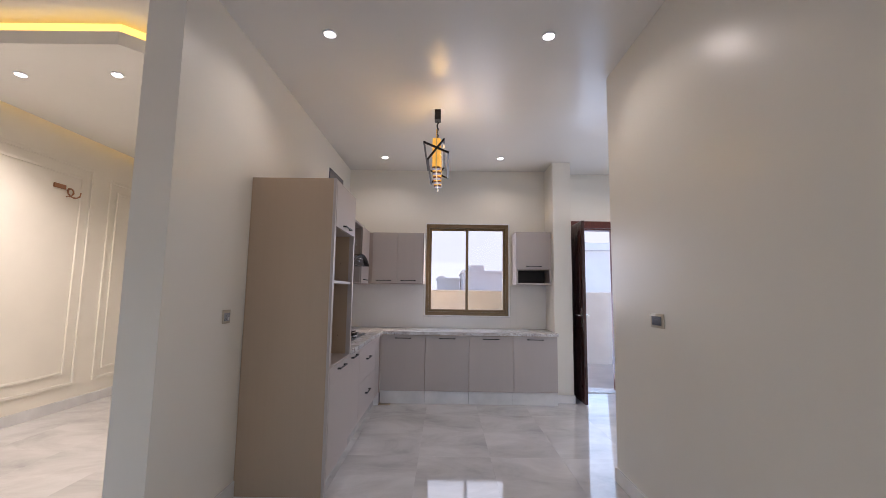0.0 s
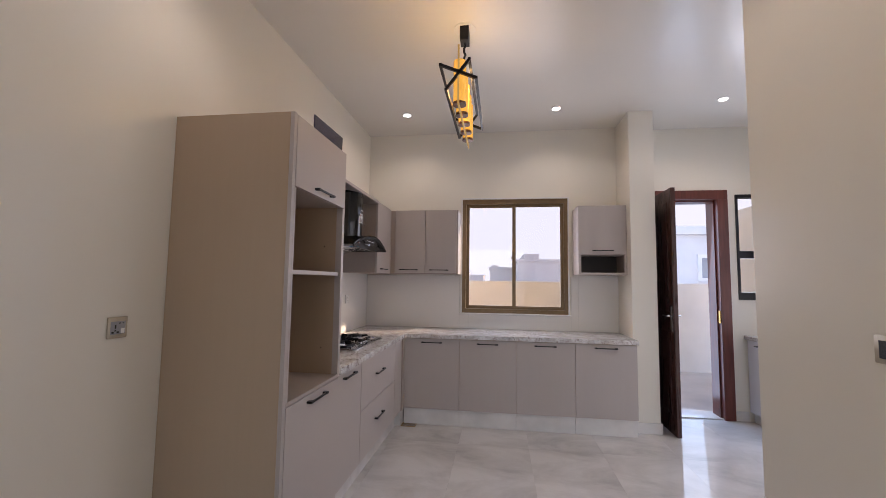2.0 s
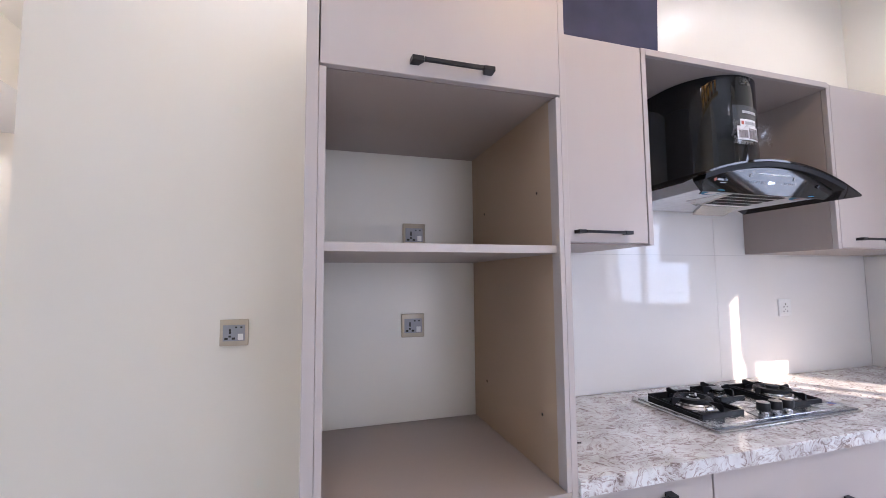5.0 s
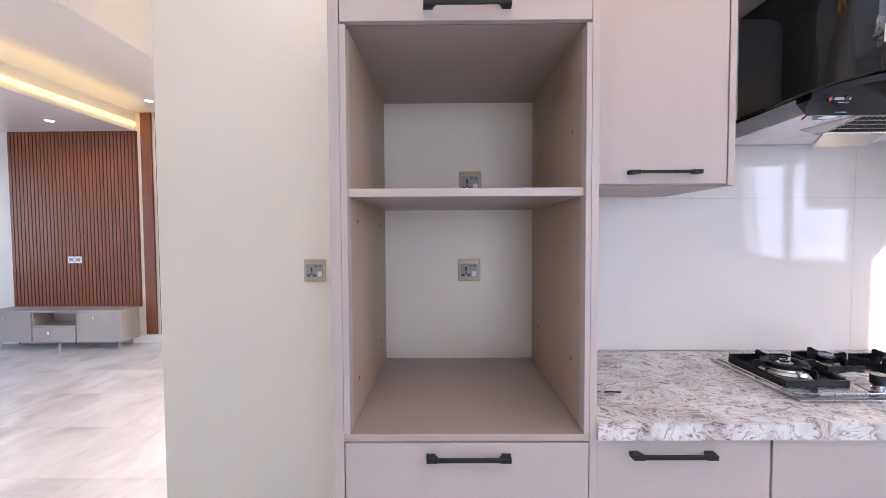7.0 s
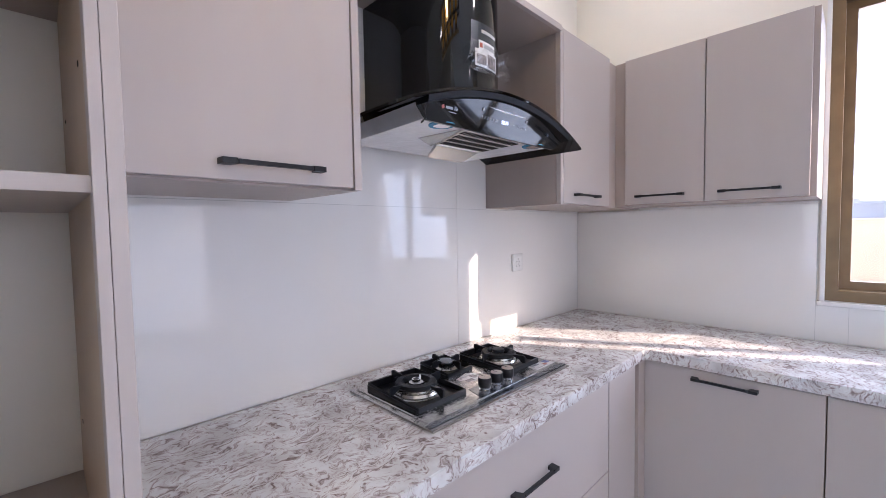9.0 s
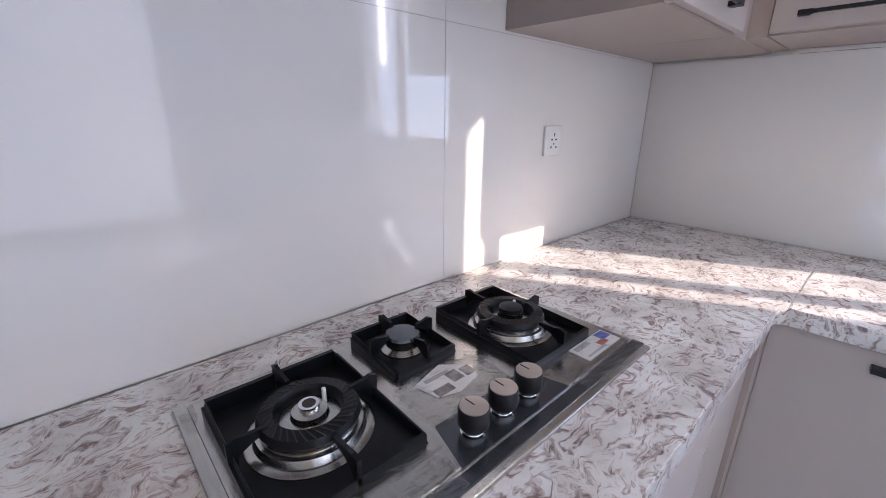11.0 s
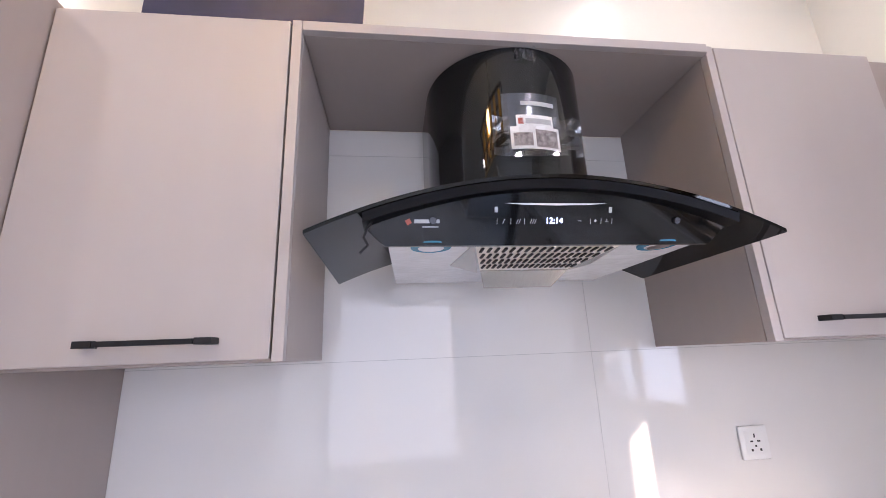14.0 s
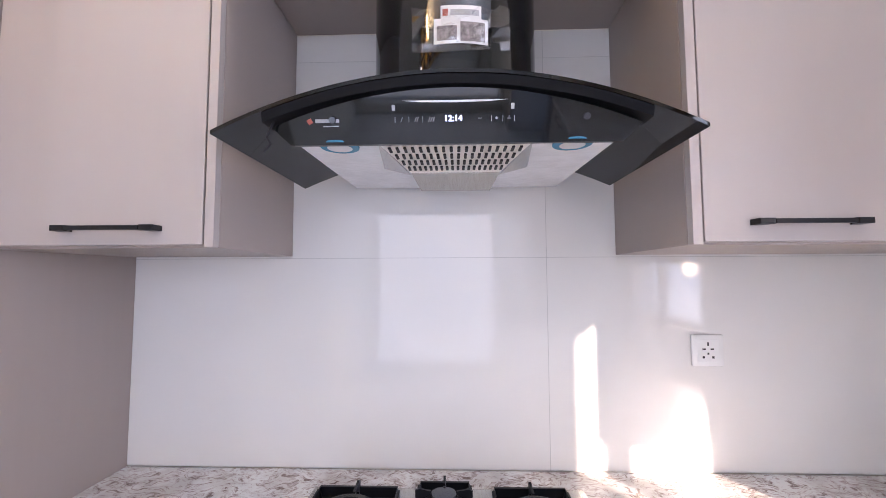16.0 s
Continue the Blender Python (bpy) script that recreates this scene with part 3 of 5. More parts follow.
# ---- downlights ----
def downlight(x, y, z, watts=3.3):
    t = thing("downlight", (x, y, z), "round white recessed LED downlight, lit", "downlight", "ceiling downlights")
    part("trim", lathe([(0.050, -0.002), (0.048, -0.007), (0.038, -0.008), (0.036, -0.004), (0.036, -0.0005)], (x, y, z), 32), M["white_plastic"], t, smooth=True)
    part("diffuser", lathe([(0.035, -0.0055), (0.035, -0.0095), (0.025, -0.0105)], (x, y, z), 32), M["lamp"], t, "glowing diffuser")
    d = bpy.data.lights.new("downlight_lamp", "SPOT")
    d.energy, d.spot_size, d.spot_blend, d.shadow_soft_size, d.color = watts, radians(150), 0.6, 0.04, (1.0, 0.86, 0.70)
    new("downlight_lamp", d).matrix_world = Matrix.Translation((x, y, z - 0.03))


for x, y, watts in ((0.59, 6.40, 2.8), (2.10, 6.39, 2.8), (0.59, 3.83, 3.3), (2.09, 3.83, 3.8), (3.60, 6.34, 3.3)):
    downlight(x, y, CEIL, watts)
downlight(-1.285, 4.34, 3.1, 38)
downlight(-2.09, 4.35, 3.1, 38)
downlight(-2.9, 0.02, 2.6, 1.2)
downlight(-2.94, 1.09, 2.82, 1.2)


# ---- pulls ----
def pull(parent, at, run, out, length=0.205):
    """A black bar pull with two thick feet. run: along it, out: away from the door."""
    a, u, o = Vector(at), Vector(run), Vector(out)
    w = u.cross(o)
    bm = bmesh.new()
    for s in (-1, 1):
        e = s * (length / 2)
        i = s * (length / 2 - 0.028)
        j = s * (length / 2 - 0.022)
        prof = [a + u * e, a + u * (e * 0.985) + o * 0.026, a + u * i + o * 0.026, a + u * (i * 0.97) + o * 0.019, a + u * j + o * 0.004, a + u * j]
        h = prism([p - w * 0.0055 for p in prof], w * 0.011)
        me = bpy.data.meshes.new("tmp")
        h.to_mesh(me)
        h.free()
        bm.from_mesh(me)
        bpy.data.meshes.remove(me)
    rod(bm, a - u * (length / 2 - 0.03) + o * 0.022, a + u * (length / 2 - 0.03) + o * 0.0215, 0.0085, 0.0085)
    return part("handle", bm, M["black"], parent, "black bar handle")


X, Y, Z = (1, 0, 0), (0, 1, 0), (0, 0, 1)

# ---- tall oven unit ----
tu = thing("tall_oven_cabinet", (0.3, 4.41, 0), "tall taupe cabinet with empty oven niche, against the wall", "cabinet")
part("side_panel", box(0.003, 0.5915, 4.075, 4.101, 0.0, 2.182, 0.001), M["carcass"], tu)
part("edge_strip", box(0.592, 0.612, 4.075, 4.101, 0.0, 2.182, 0.0015), M["door_lam"], tu, "pale edge strip")
part("side_panel", box(0.003, 0.592, 4.698, 4.7155, 0.10, 2.18, 0.001), M["taupe_body"], tu)
part("face_strip", box(0.575, 0.612, 4.1015, 4.117, 0.853, 1.833, 0.001), M["door_lam"], tu)
part("face_strip", box(0.575, 0.612, 4.6845, 4.6975, 0.853, 1.833, 0.001), M["door_lam"], tu)
part("edge_strip", box(0.5925, 0.612, 4.698, 4.7155, 0.10, 2.18, 0.001), M["door_lam"], tu)
part("inner_panel", box(0.003, 0.5745, 4.1015, 4.116, 0.853, 1.838), M["carcass"], tu)
part("inner_panel", box(0.003, 0.5745, 4.6855, 4.6975, 0.853, 1.838), M["carcass"], tu)
part("top_panel", box(0.003, 0.592, 4.1015, 4.6975, 2.162, 2.18), M["carcass"], tu)
part("niche_ceiling", box(0.003, 0.59, 4.1015, 4.6975, 1.8385, 1.856), M["taupe_body"], tu)
part("niche_floor", box(0.003, 0.612, 4.1015, 4.6975, 0.834, 0.8525, 0.001), M["taupe_body"], tu)
sf = part("shelf", box(0.003, 0.5935, 4.1165, 4.685, 1.430, 1.45), M["taupe_body"], tu, "loose pale shelf across the niche")
part("edge_strip", box(0.594, 0.596, 4.1165, 4.685, 1.430, 1.45, 0.0005), M["door_lam"], sf, "pale edge strip")
part("bottom_panel", box(0.003, 0.59, 4.1015, 4.6975, 0.10, 0.118), M["taupe_body"], tu)
part("plinth", box(0.003, 0.56, 4.1015, 4.70, 0, 0.0995), M["skirt"], tu, "marble plinth")
fl = part("flap_door", box(0.594, 0.614, 4.104, 4.696, 1.838, 2.178, 0.0015), M["door_lam"], tu)
pull(fl, (0.614, 4.404, 1.868), Y, X)
ld = part("lower_door", box(0.594, 0.614, 4.104, 4.696, 0.105, 0.831, 0.0015), M["door_lam"], tu)
pull(ld, (0.614, 4.404, 0.80), Y, X)
# small dark boxes carry the shade of the peg holes as colour
for y, z in ((4.1165, 1.37), (4.1165, 0.95), (4.685, 1.60), (4.685, 1.0)):
    s = 1 if y < 4.4 else -1
    for px in (0.50, 0.12):
        part("peg_hole", box(px, px + 0.007, y, y + s * 0.001, z, z + 0.007), M["dark"], tu)

# ---- left base run ----
def base_unit(name, y0, y1, fronts, label):
    t = thing(name, (0.3, (y0 + y1) / 2, 0), label, "cabinet", "base cabinets under the worktop")
    part("body", box(0.013, 0.582, y0 + 0.001, y1 - 0.001, 0.145, 0.84), M["carcass"], t)
    part("plinth", box(0.013, 0.545, y0 + 0.001, y1 - 0.001, 0, 0.144), M["skirt"], t, "marble plinth")
    for z0, z1, handle in fronts:
        d = part("drawer_front" if len(fronts) > 1 else "door", box(0.584, 0.602, y0 + 0.002, y1 - 0.002, z0, z1, 0.0015), M["door_lam"], t)
        if handle is not None:
            pull(d, (0.602, (y0 + y1) / 2 - 0.03, handle), Y, X)


base_unit("base_cabinet", 4.716, 5.146, [(0.148, 0.833, 0.80)], "taupe base cabinet with one door beside the tall unit")
base_unit("drawer_cabinet", 5.148, 6.074, [(0.148, 0.493, 0.345), (0.497, 0.833, 0.685)], "wide taupe two-drawer cabinet under the hob")
base_unit("base_cabinet", 6.076, 6.325, [(0.148, 0.833, None)], "narrow taupe corner panel cabinet")
cf = thing("corner_filler", (0.58, 6.38, 0), "recessed beige corner filler between base cabinets", "filler panel")
part("panel", boxes([(0.50, 0.59, 6.327, 6.337, 0.145, 0.839), (0.59, 0.6135, 6.327, 6.43, 0.145, 0.839)]), M["taupe_body"], cf)
part("plinth", box(0.50, 0.60, 6.33, 6.44, 0, 0.144), M["skirt"], cf)

# ---- back base run ----
def back_unit(x0, x1):
    t = thing("base_cabinet", ((x0 + x1) / 2, 6.7, 0), "taupe base cabinet with one door and black handle, under the window", "cabinet", "base cabinets under the worktop")
    part("body", box(x0 + 0.001, x1 - 0.001, 6.413, 6.985, 0.155, 0.84), M["carcass"], t)
    part("plinth", box(x0 + 0.001, x1 - 0.001, 6.425, 6.985, 0, 0.154), M["skirt"], t, "marble plinth")
    d = part("door", box(x0 + 0.002, x1 - 0.002, 6.393, 6.411, 0.158, 0.833, 0.0015), M["door_lam"], t)
    pull(d, ((x0 + x1) / 2, 6.393, 0.80), X, (0, -1, 0))


for x0, x1 in ((0.612, 1.162), (1.162, 1.709), (1.709, 2.257), (2.257, 2.812)):
    back_unit(x0, x1)

# ---- worktop: one L ----
wtop = thing("worktop", (0.3, 5.9, 0.841), "white quartz worktop with grey-brown swirls, L-shaped", "worktop")


def slab(outline):
    bm = prism([(x, y, 0.841) for x, y in outline], (0, 0, 0.040))
    bmesh.ops.bevel(bm, geom=[e for e in bm.edges if all(v.co.z > 0.88 for v in e.verts)], offset=0.0025, segments=2, affect="EDGES")
    part("slab", bm, M["quartz"], wtop)


slab([(0.012, 4.716), (0.622, 4.716), (0.622, 6.36), (0.637, 6.375), (0.637, 6.988), (0.012, 6.988)])
slab([(0.6372, 6.375), (2.822, 6.375), (2.822, 6.545), (2.818, 6.55), (2.818, 6.988), (0.6372, 6.988)])


# ---- wall cabinets ----
def wall_unit(label, x0, x1, y0, y1, z0, z1, faces, doors):
    """doors: (u0, u1, z0, z1, handle centre, handle z) along the front."""
    t = thing("wall_cabinet", ((x0 + x1) / 2, (y0 + y1) / 2, z0), label, "cabinet", "wall cabinets")
    if faces == "east":
        part("body", box(x0, x1 - 0.021, y0, y1, z0, z1, 0.001), M["taupe_body"], t)
        for a, b, c, d, h, hz in doors:
            o = part("door", box(x1 - 0.019, x1, a, b, c, d, 0.0015), M["door_lam"], t)
            pull(o, (x1, h, hz), Y, X)
    else:
        part("body", box(x0, x1, y0 + 0.021, y1, z0, z1, 0.001), M["taupe_body"], t)
        for a, b, c, d, h, hz in doors:
            o = part("door", box(a, b, y0, y0 + 0.019, c, d, 0.0015), M["door_lam"], t)
            pull(o, (h, y0, hz), X, (0, -1, 0))
    return t


wc = wall_unit("taupe wall cabinet with a dark-edged door beside the hood", 0.012, 0.40, 4.716, 5.183, 1.475, 2.163, "east", [(4.72, 5.160, 1.480, 2.160, 4.977, 1.512)])
part("edge_strip", box(0.381, 0.40, 5.164, 5.183, 1.475, 2.163, 0.001), M["door_lam"], wc)
wc = wall_unit("taupe corner wall cabinet with one door", 0.012, 0.393, 6.108, 6.56, 1.475, 2.163, "east", [(6.13, 6.556, 1.480, 2.160, 6.317, 1.516)])
part("edge_strip", box(0.374, 0.393, 6.108, 6.127, 1.475, 2.163, 0.001), M["door_lam"], wc)
wall_unit("taupe two-door wall cabinet beside the window", 0.42, 1.109, 6.66, 6.985, 1.482, 2.17, "south", [(0.423, 0.753, 1.487, 2.167, 0.578, 1.522), (0.757, 1.090, 1.487, 2.167, 0.908, 1.522)])
wf = thing("wall_filler", (0.38, 6.65, 1.48), "beige corner filler between the wall cabinets", "filler panel")
part("panel", boxes([(0.012, 0.372, 6.561, 6.985, 1.475, 2.163), (0.372, 0.419, 6.672, 6.985, 1.48, 2.165)]), M["taupe_body"], wf)
rb = thing("bridge_panel", (0.2, 5.64, 2.14), "taupe top board bridging the hood recess", "panel")
part("board", box(0.012, 0.383, 5.184, 6.107, 2.140, 2.163, 0.001), M["taupe_body"], rb)
part("edge_strip", box(0.383, 0.40, 5.184, 6.107, 2.140, 2.163, 0.001), M["door_lam"], rb)
# small unit with an open slot
wd = thing("wall_cabinet", (2.59, 6.82, 1.49), "taupe wall cabinet with an open dark slot below, beside the pillar", "cabinet", "wall cabinets")
for r in ((2.345, 2.363, 6.681, 6.985, 1.49, 2.20), (2.80, 2.818, 6.681, 6.985, 1.49, 2.20)):
    part("side_panel", box(*r), M["taupe_body"], wd)
for z0, z1 in ((2.182, 2.20), (1.69, 1.708), (1.49, 1.508)):
    part("shelf_board", box(2.363, 2.80, 6.681, 6.985, z0, z1), M["taupe_body"], wd)
part("face_frame", boxes([(2.345, 2.372, 6.66, 6.680, 1.49, 1.692), (2.791, 2.818, 6.66, 6.680, 1.49, 1.692), (2.372, 2.791, 6.66, 6.680, 1.49, 1.512)], 0.001), M["door_lam"], wd)
# back coloured dark for the shade inside the open slot
part("slot_back", box(2.363, 2.80, 6.975, 6.984, 1.508, 1.69), M["slot_shade"], wd)
o = part("door", box(2.347, 2.816, 6.66, 6.680, 1.697, 2.198, 0.0015), M["door_lam"], wd)
pull(o, (2.585, 6.66, 1.735), X, (0, -1, 0))

# ---- glass panel leaning on top ----
bd = prism([(0.33, 4.83, 2.165), (0.33, 5.22, 2.165), (0.33, 5.235, 2.20), (0.33, 5.26, 2.185), (0.33, 5.27, 2.165), (0.33, 5.30, 2.165), (0.33, 5.315, 2.505), (0.33, 4.835, 2.495)], (0.008, 0, 0))
tagged(mesh_ob("glass_panel", bd, M["board"]), "dark blue glass offcut standing on the wall cabinet", "glass panel")

# ---- cooker hood ----
hd = thing("cooker_hood", (0.2, 5.657, 1.66), "black curved-glass cooker hood with peeling plastic film, in the cabinet recess", "cooker hood")
HC = 5.657


def arch(y):
    return 1.672 + 0.098 * (1 - ((y - HC) / 0.433) ** 2)


# chimney: rounded front
outline = [(0.012, HC - 0.197)] + [(0.17 + 0.215 * math.sin(a) ** 0.9 if math.sin(a) > 0 else 0.17, HC - 0.197 * math.cos(a)) for a in [math.pi * i / 28 for i in range(29)]] + [(0.012, HC + 0.197)]
chim = part("chimney", prism([(x, y, 1.70) for x, y in outline], (0, 0, 0.438)), M["gloss_black"], hd, "gloss black rounded chimney", True)
# arched glass visor
bm = bmesh.new()
N, K = 40, 8
top, low = [], []
for i in range(N + 1):
    u = -1 + 2 * i / N
    y = HC + 0.433 * u
    xf = 0.488 + 0.012 * (1 - u * u)
    ra, rb2 = [], []
    for k in range(K + 1):
        x = 0.032 + (xf - 0.032) * k / K
        ra.append(bm.verts.new((x, y, arch(y) + 0.004)))
        rb2.append(bm.verts.new((x, y, arch(y) - 0.003)))
    top.append(ra)
    low.append(rb2)
for i in range(N):
    for k in range(K):
        bm.faces.new((top[i][k], top[i + 1][k], top[i + 1][k + 1], top[i][k + 1]))
        bm.faces.new((low[i][k], low[i][k + 1], low[i + 1][k + 1], low[i + 1][k]))
    bm.faces.new((top[i][K], top[i + 1][K], low[i + 1][K], low[i][K]))
    bm.faces.new((top[i][0], low[i][0], low[i + 1][0], top[i + 1][0]))
for i in (0, N):
    for k in range(K):
        bm.faces.new((top[i][k], top[i][k + 1], low[i][k + 1], low[i][k]))
part("glass_visor", bm, M["smoke"], hd, "arched smoked glass visor", True)
# black band under the visor's front
bm = bmesh.new()
cols = []
for i in range(33):
    y = HC - 0.34 + 0.68 * i / 32
    z = arch(y) - 0.005
    x = 0.488 + 0.012 * (1 - ((y - HC) / 0.433) ** 2)
    cols.append([bm.verts.new((x, y, z)), bm.verts.new((x - 0.004, y, z - 0.016)), bm.verts.new((x - 0.05, y, z - 0.016)), bm.verts.new((x - 0.05, y, z))])
for a, b in zip(cols, cols[1:]):
    for k in range(4):
        bm.faces.new((a[k], b[k], b[(k + 1) % 4], a[(k + 1) % 4]))
bm.faces.new(cols[0])
bm.faces.new(cols[-1])
part("front_rim", bm, M["rim_black"], hd, smooth=True)
# control fascia, leaning back towards its foot
bm = bmesh.new()
cols = []
for i in range(33):
    s = -1 + 2 * i / 32
    yt, yb = HC + 0.338 * s, HC + 0.305 * s
    zt = arch(yt) - 0.018
    cols.append([bm.verts.new((0.448 + 0.030 * (zt - 1.668) / 0.074, yt, zt)), bm.verts.new((0.4448, yb, 1.660)), bm.verts.new((0.4368, yb, 1.660)), bm.verts.new((0.44, yt, zt))])
for a, b in zip(cols, cols[1:]):
    for k in range(4):
        bm.faces.new((a[k], b[k], b[(k + 1) % 4], a[(k + 1) % 4]))
bm.faces.new(cols[0])
bm.faces.new(cols[-1])
fas = part("control_fascia", bm, M["gloss_black"], hd, "black glass touch fascia", True)
# body and film-wrapped underside
part("body", prism([(0.436, HC - 0.30, 1.668), (0.03, HC - 0.283, 1.668), (0.03, HC + 0.283, 1.668), (0.436, HC + 0.30, 1.668)], (0, 0, 0.05)), M["film"], hd, "underside wrapped in white plastic film")
# filter with pressed slots, and drip tray
f0 = [(0.425, HC - 0.142, 1.664), (0.425, HC + 0.142, 1.664), (0.26, HC + 0.10, 1.652), (0.26, HC - 0.10, 1.652)]
flt = part("grease_filter", prism(f0, (0, 0, 0.006)), M["filter"], hd, "pale aluminium filter with slots")
# dark bars imitate the shade in the filter's holes; nothing is cut
slot_mesh = None
for r in range(4):
    fx = 0.405 - 0.036 * r
    half = 0.142 - 0.042 * (0.425 - fx) / 0.165
    z = 1.664 - 0.012 * (0.425 - fx) / 0.165
    n = 18
    for i in range(n):
        y = HC - half * 0.92 + 2 * half * 0.92 * i / (n - 1)
        if slot_mesh is None:
            so = mesh_ob("slot", box(-0.0145, 0.0145, -0.0030, 0.0030, -0.0030, 0.0005, 0.0014), M["slot"])
            slot_mesh = so.data
        else:
            so = new("slot", slot_mesh)
        so.location = (fx, y, z)
        so.parent = flt
for s in (-1, 1):
    bm = prism([(0.43, HC + s * 0.145, 1.6665), (0.24, HC + s * 0.102, 1.652), (0.25, HC + s * 0.165, 1.6665)], (0, 0, 0.002))
    part("filter_cheek", bm, M["steel"], hd)
part("drip_tray", prism([(0.265, HC - 0.10, 1.650), (0.265, HC + 0.10, 1.650), (0.205, HC + 0.082, 1.622), (0.205, HC - 0.082, 1.622)], (0, 0, 0.012)), M["steel"], hd, "brushed steel drip tray")
for s in (-1, 1):
    lamp = part("hood_lamp", lathe([(0.024, 0), (0.024, -0.004), (0.018, -0.005)], (0.414, HC + s * 0.222, 1.667), 24), M["chrome"], hd)
    part("lamp_ring", lathe([(0.037, 0), (0.037, -0.003), (0.025, -0.003)], (0.414, HC + s * 0.222, 1.6675), 28), M["blue_ring"], lamp, "blue protective ring")


def fascia(v, y):
    """A place on the fascia: v 0 at its foot to 1 at 1.742 m."""
    return Vector((0.4492 + 0.030 * v, y, 1.668 + 0.074 * v))


FT = Matrix(((0, 0.376, 0.927, 0), (1, 0, 0, 0), (0, 0.927, -0.376, 0), (0, 0, 0, 1)))


def on_fascia(v, y, lift=0.0008):
    return Matrix.Translation(fascia(v, y) + Vector((0.927, 0, -0.376)) * lift) @ FT


def fascia_bars(name, rows, material, label=""):
    for y, v, w, h, slant in rows:
        bm = bmesh.new()
        bmesh.ops.create_cube(bm, size=1, matrix=on_fascia(v, y) @ Matrix.Rotation(slant, 4, "Z") @ Matrix.Diagonal((w, h, 0.0006, 1)))
        part(name, bm, material, fas, label)


text_on("clock_display", "12:14", 0.0150, on_fascia(0.43, HC - 0.003), M["display"], fas, "lit blue-white clock digits 12:14")
marks = []
for y in (-0.108, -0.083, -0.058, 0.066, 0.086, 0.107):
    marks.append((HC + y, 0.42, 0.0009, 0.010, 0))
for k, y in enumerate((-0.096, -0.071, -0.046)):
    for j in range(k + 1):
        marks.append((HC + y + 0.004 * j, 0.42, 0.0009, 0.009, -0.4))
marks += [(HC + 0.045, 0.43, 0.007, 0.001, 0), (HC + 0.075, 0.43, 0.004, 0.004, 0.78), (HC + 0.097, 0.42, 0.006, 0.001, 0), (HC + 0.097, 0.45, 0.001, 0.005, 0)]
fascia_bars("touch_mark", marks, M["print_grey"], "small printed control mark")
fascia_bars("maker_mark", [(HC - 0.232, 0.42, 0.044, 0.0065, 0), (HC - 0.226, 0.30, 0.028, 0.002, 0)], M["print_grey"])
fascia_bars("maker_dot", [(HC - 0.264, 0.41, 0.009, 0.009, 0.5)], M["print_red"])
fascia_bars("bracket", [(HC - 0.110, 0.68, 0.006, 0.010, 0), (HC + 0.103, 0.68, 0.006, 0.010, 0)], M["print_grey"])
bm = prism([on_fascia(0.80, HC) @ Vector(p) for p in [(-0.095, 0.002, 0), (-0.06, -0.001, 0), (0, -0.002, 0), (0.06, -0.001, 0), (0.095, 0.002, 0)]], Vector((0.927, 0, -0.376)) * 0.0006)
part("light_bar", bm, M["print_white"], fas, "pale curved light bar")
for y in (-0.222, 0.235):
    bm = bmesh.new()
    bmesh.ops.create_cone(bm, cap_ends=True, segments=20, radius1=0.007, radius2=0.006, depth=0.004, matrix=on_fascia(0.44, HC + y, 0.002))
    part("screw_cap", bm, M["steel_dark"], fas)
# labels on the chimney's front
def chimney_card(name, y0, y1, z0, z1, lift, material, label=""):
    """A thin label bent round the rounded front."""
    bm = bmesh.new()
    n = 10
    rows = []
    for i in range(n + 1):
        y = y0 + (y1 - y0) * i / n
        c = max(-1, min(1, (HC - y) / 0.197))
        x = 0.17 + 0.215 * math.sin(math.acos(c)) ** 0.9 + lift
        rows.append([bm.verts.new((x, y, z0)), bm.verts.new((x, y, z1)), bm.verts.new((x - 0.001, y, z1)), bm.verts.new((x - 0.001, y, z0))])
    for a, b in zip(rows, rows[1:]):
        for k in range(4):
            bm.faces.new((a[k], b[k], b[(k + 1) % 4], a[(k + 1) % 4]))
    bm.faces.new(rows[0])
    bm.faces.new(rows[-1])
    return part(name, bm, material, chim, label)


chimney_card("film_label", HC - 0.055, HC + 0.075, 1.925, 2.02, 0.0005, M["steel_dark"], "grey film label")
chimney_card("maker_bar", HC - 0.015, HC + 0.062, 1.989, 1.999, 0.0018, M["print_grey"])
chimney_card("sticker", HC - 0.028, HC + 0.055, 1.935, 1.965, 0.0025, M["print_white"], "white torn sticker")
chimney_card("sticker", HC - 0.042, HC + 0.068, 1.885, 1.938, 0.0022, M["print_white"])
chimney_card("sticker_picture", HC - 0.036, HC + 0.005, 1.892, 1.922, 0.0032, M["print_photo"])
chimney_card("sticker_picture", HC + 0.012, HC + 0.062, 1.890, 1.930, 0.0032, M["print_photo"])
chimney_card("sticker_print", HC - 0.008, HC + 0.05, 1.944, 1.956, 0.0032, M["print_grey"])
chimney_card("sticker_dot", HC - 0.024, HC - 0.013, 1.943, 1.957, 0.0032, M["print_red"])
# crumpled clear film
def crumple(name, x, y0, y1, z0, z1, amp, parent, material):
    bm = bmesh.new()
    g = [[bm.verts.new((x + amp * noise.noise((i * 0.9, j * 0.8, x * 40)), y0 + (y1 - y0) * i / 10 + amp * 0.5 * noise.noise((i, j, 3)), z0 + (z1 - z0) * j / 6 + amp * 0.6 * noise.noise((i, j, 9)))) for j in range(7)] for i in range(11)]
    for i in range(10):
        for j in range(6):
            if noise.noise((i * 0.7, j * 0.7, 5)) > -0.35:
                bm.faces.new((g[i][j], g[i + 1][j], g[i + 1][j + 1], g[i][j + 1]))
    o = part(name, bm, material, parent, "crumpled clear plastic film")
    o.visible_shadow = False
    return o


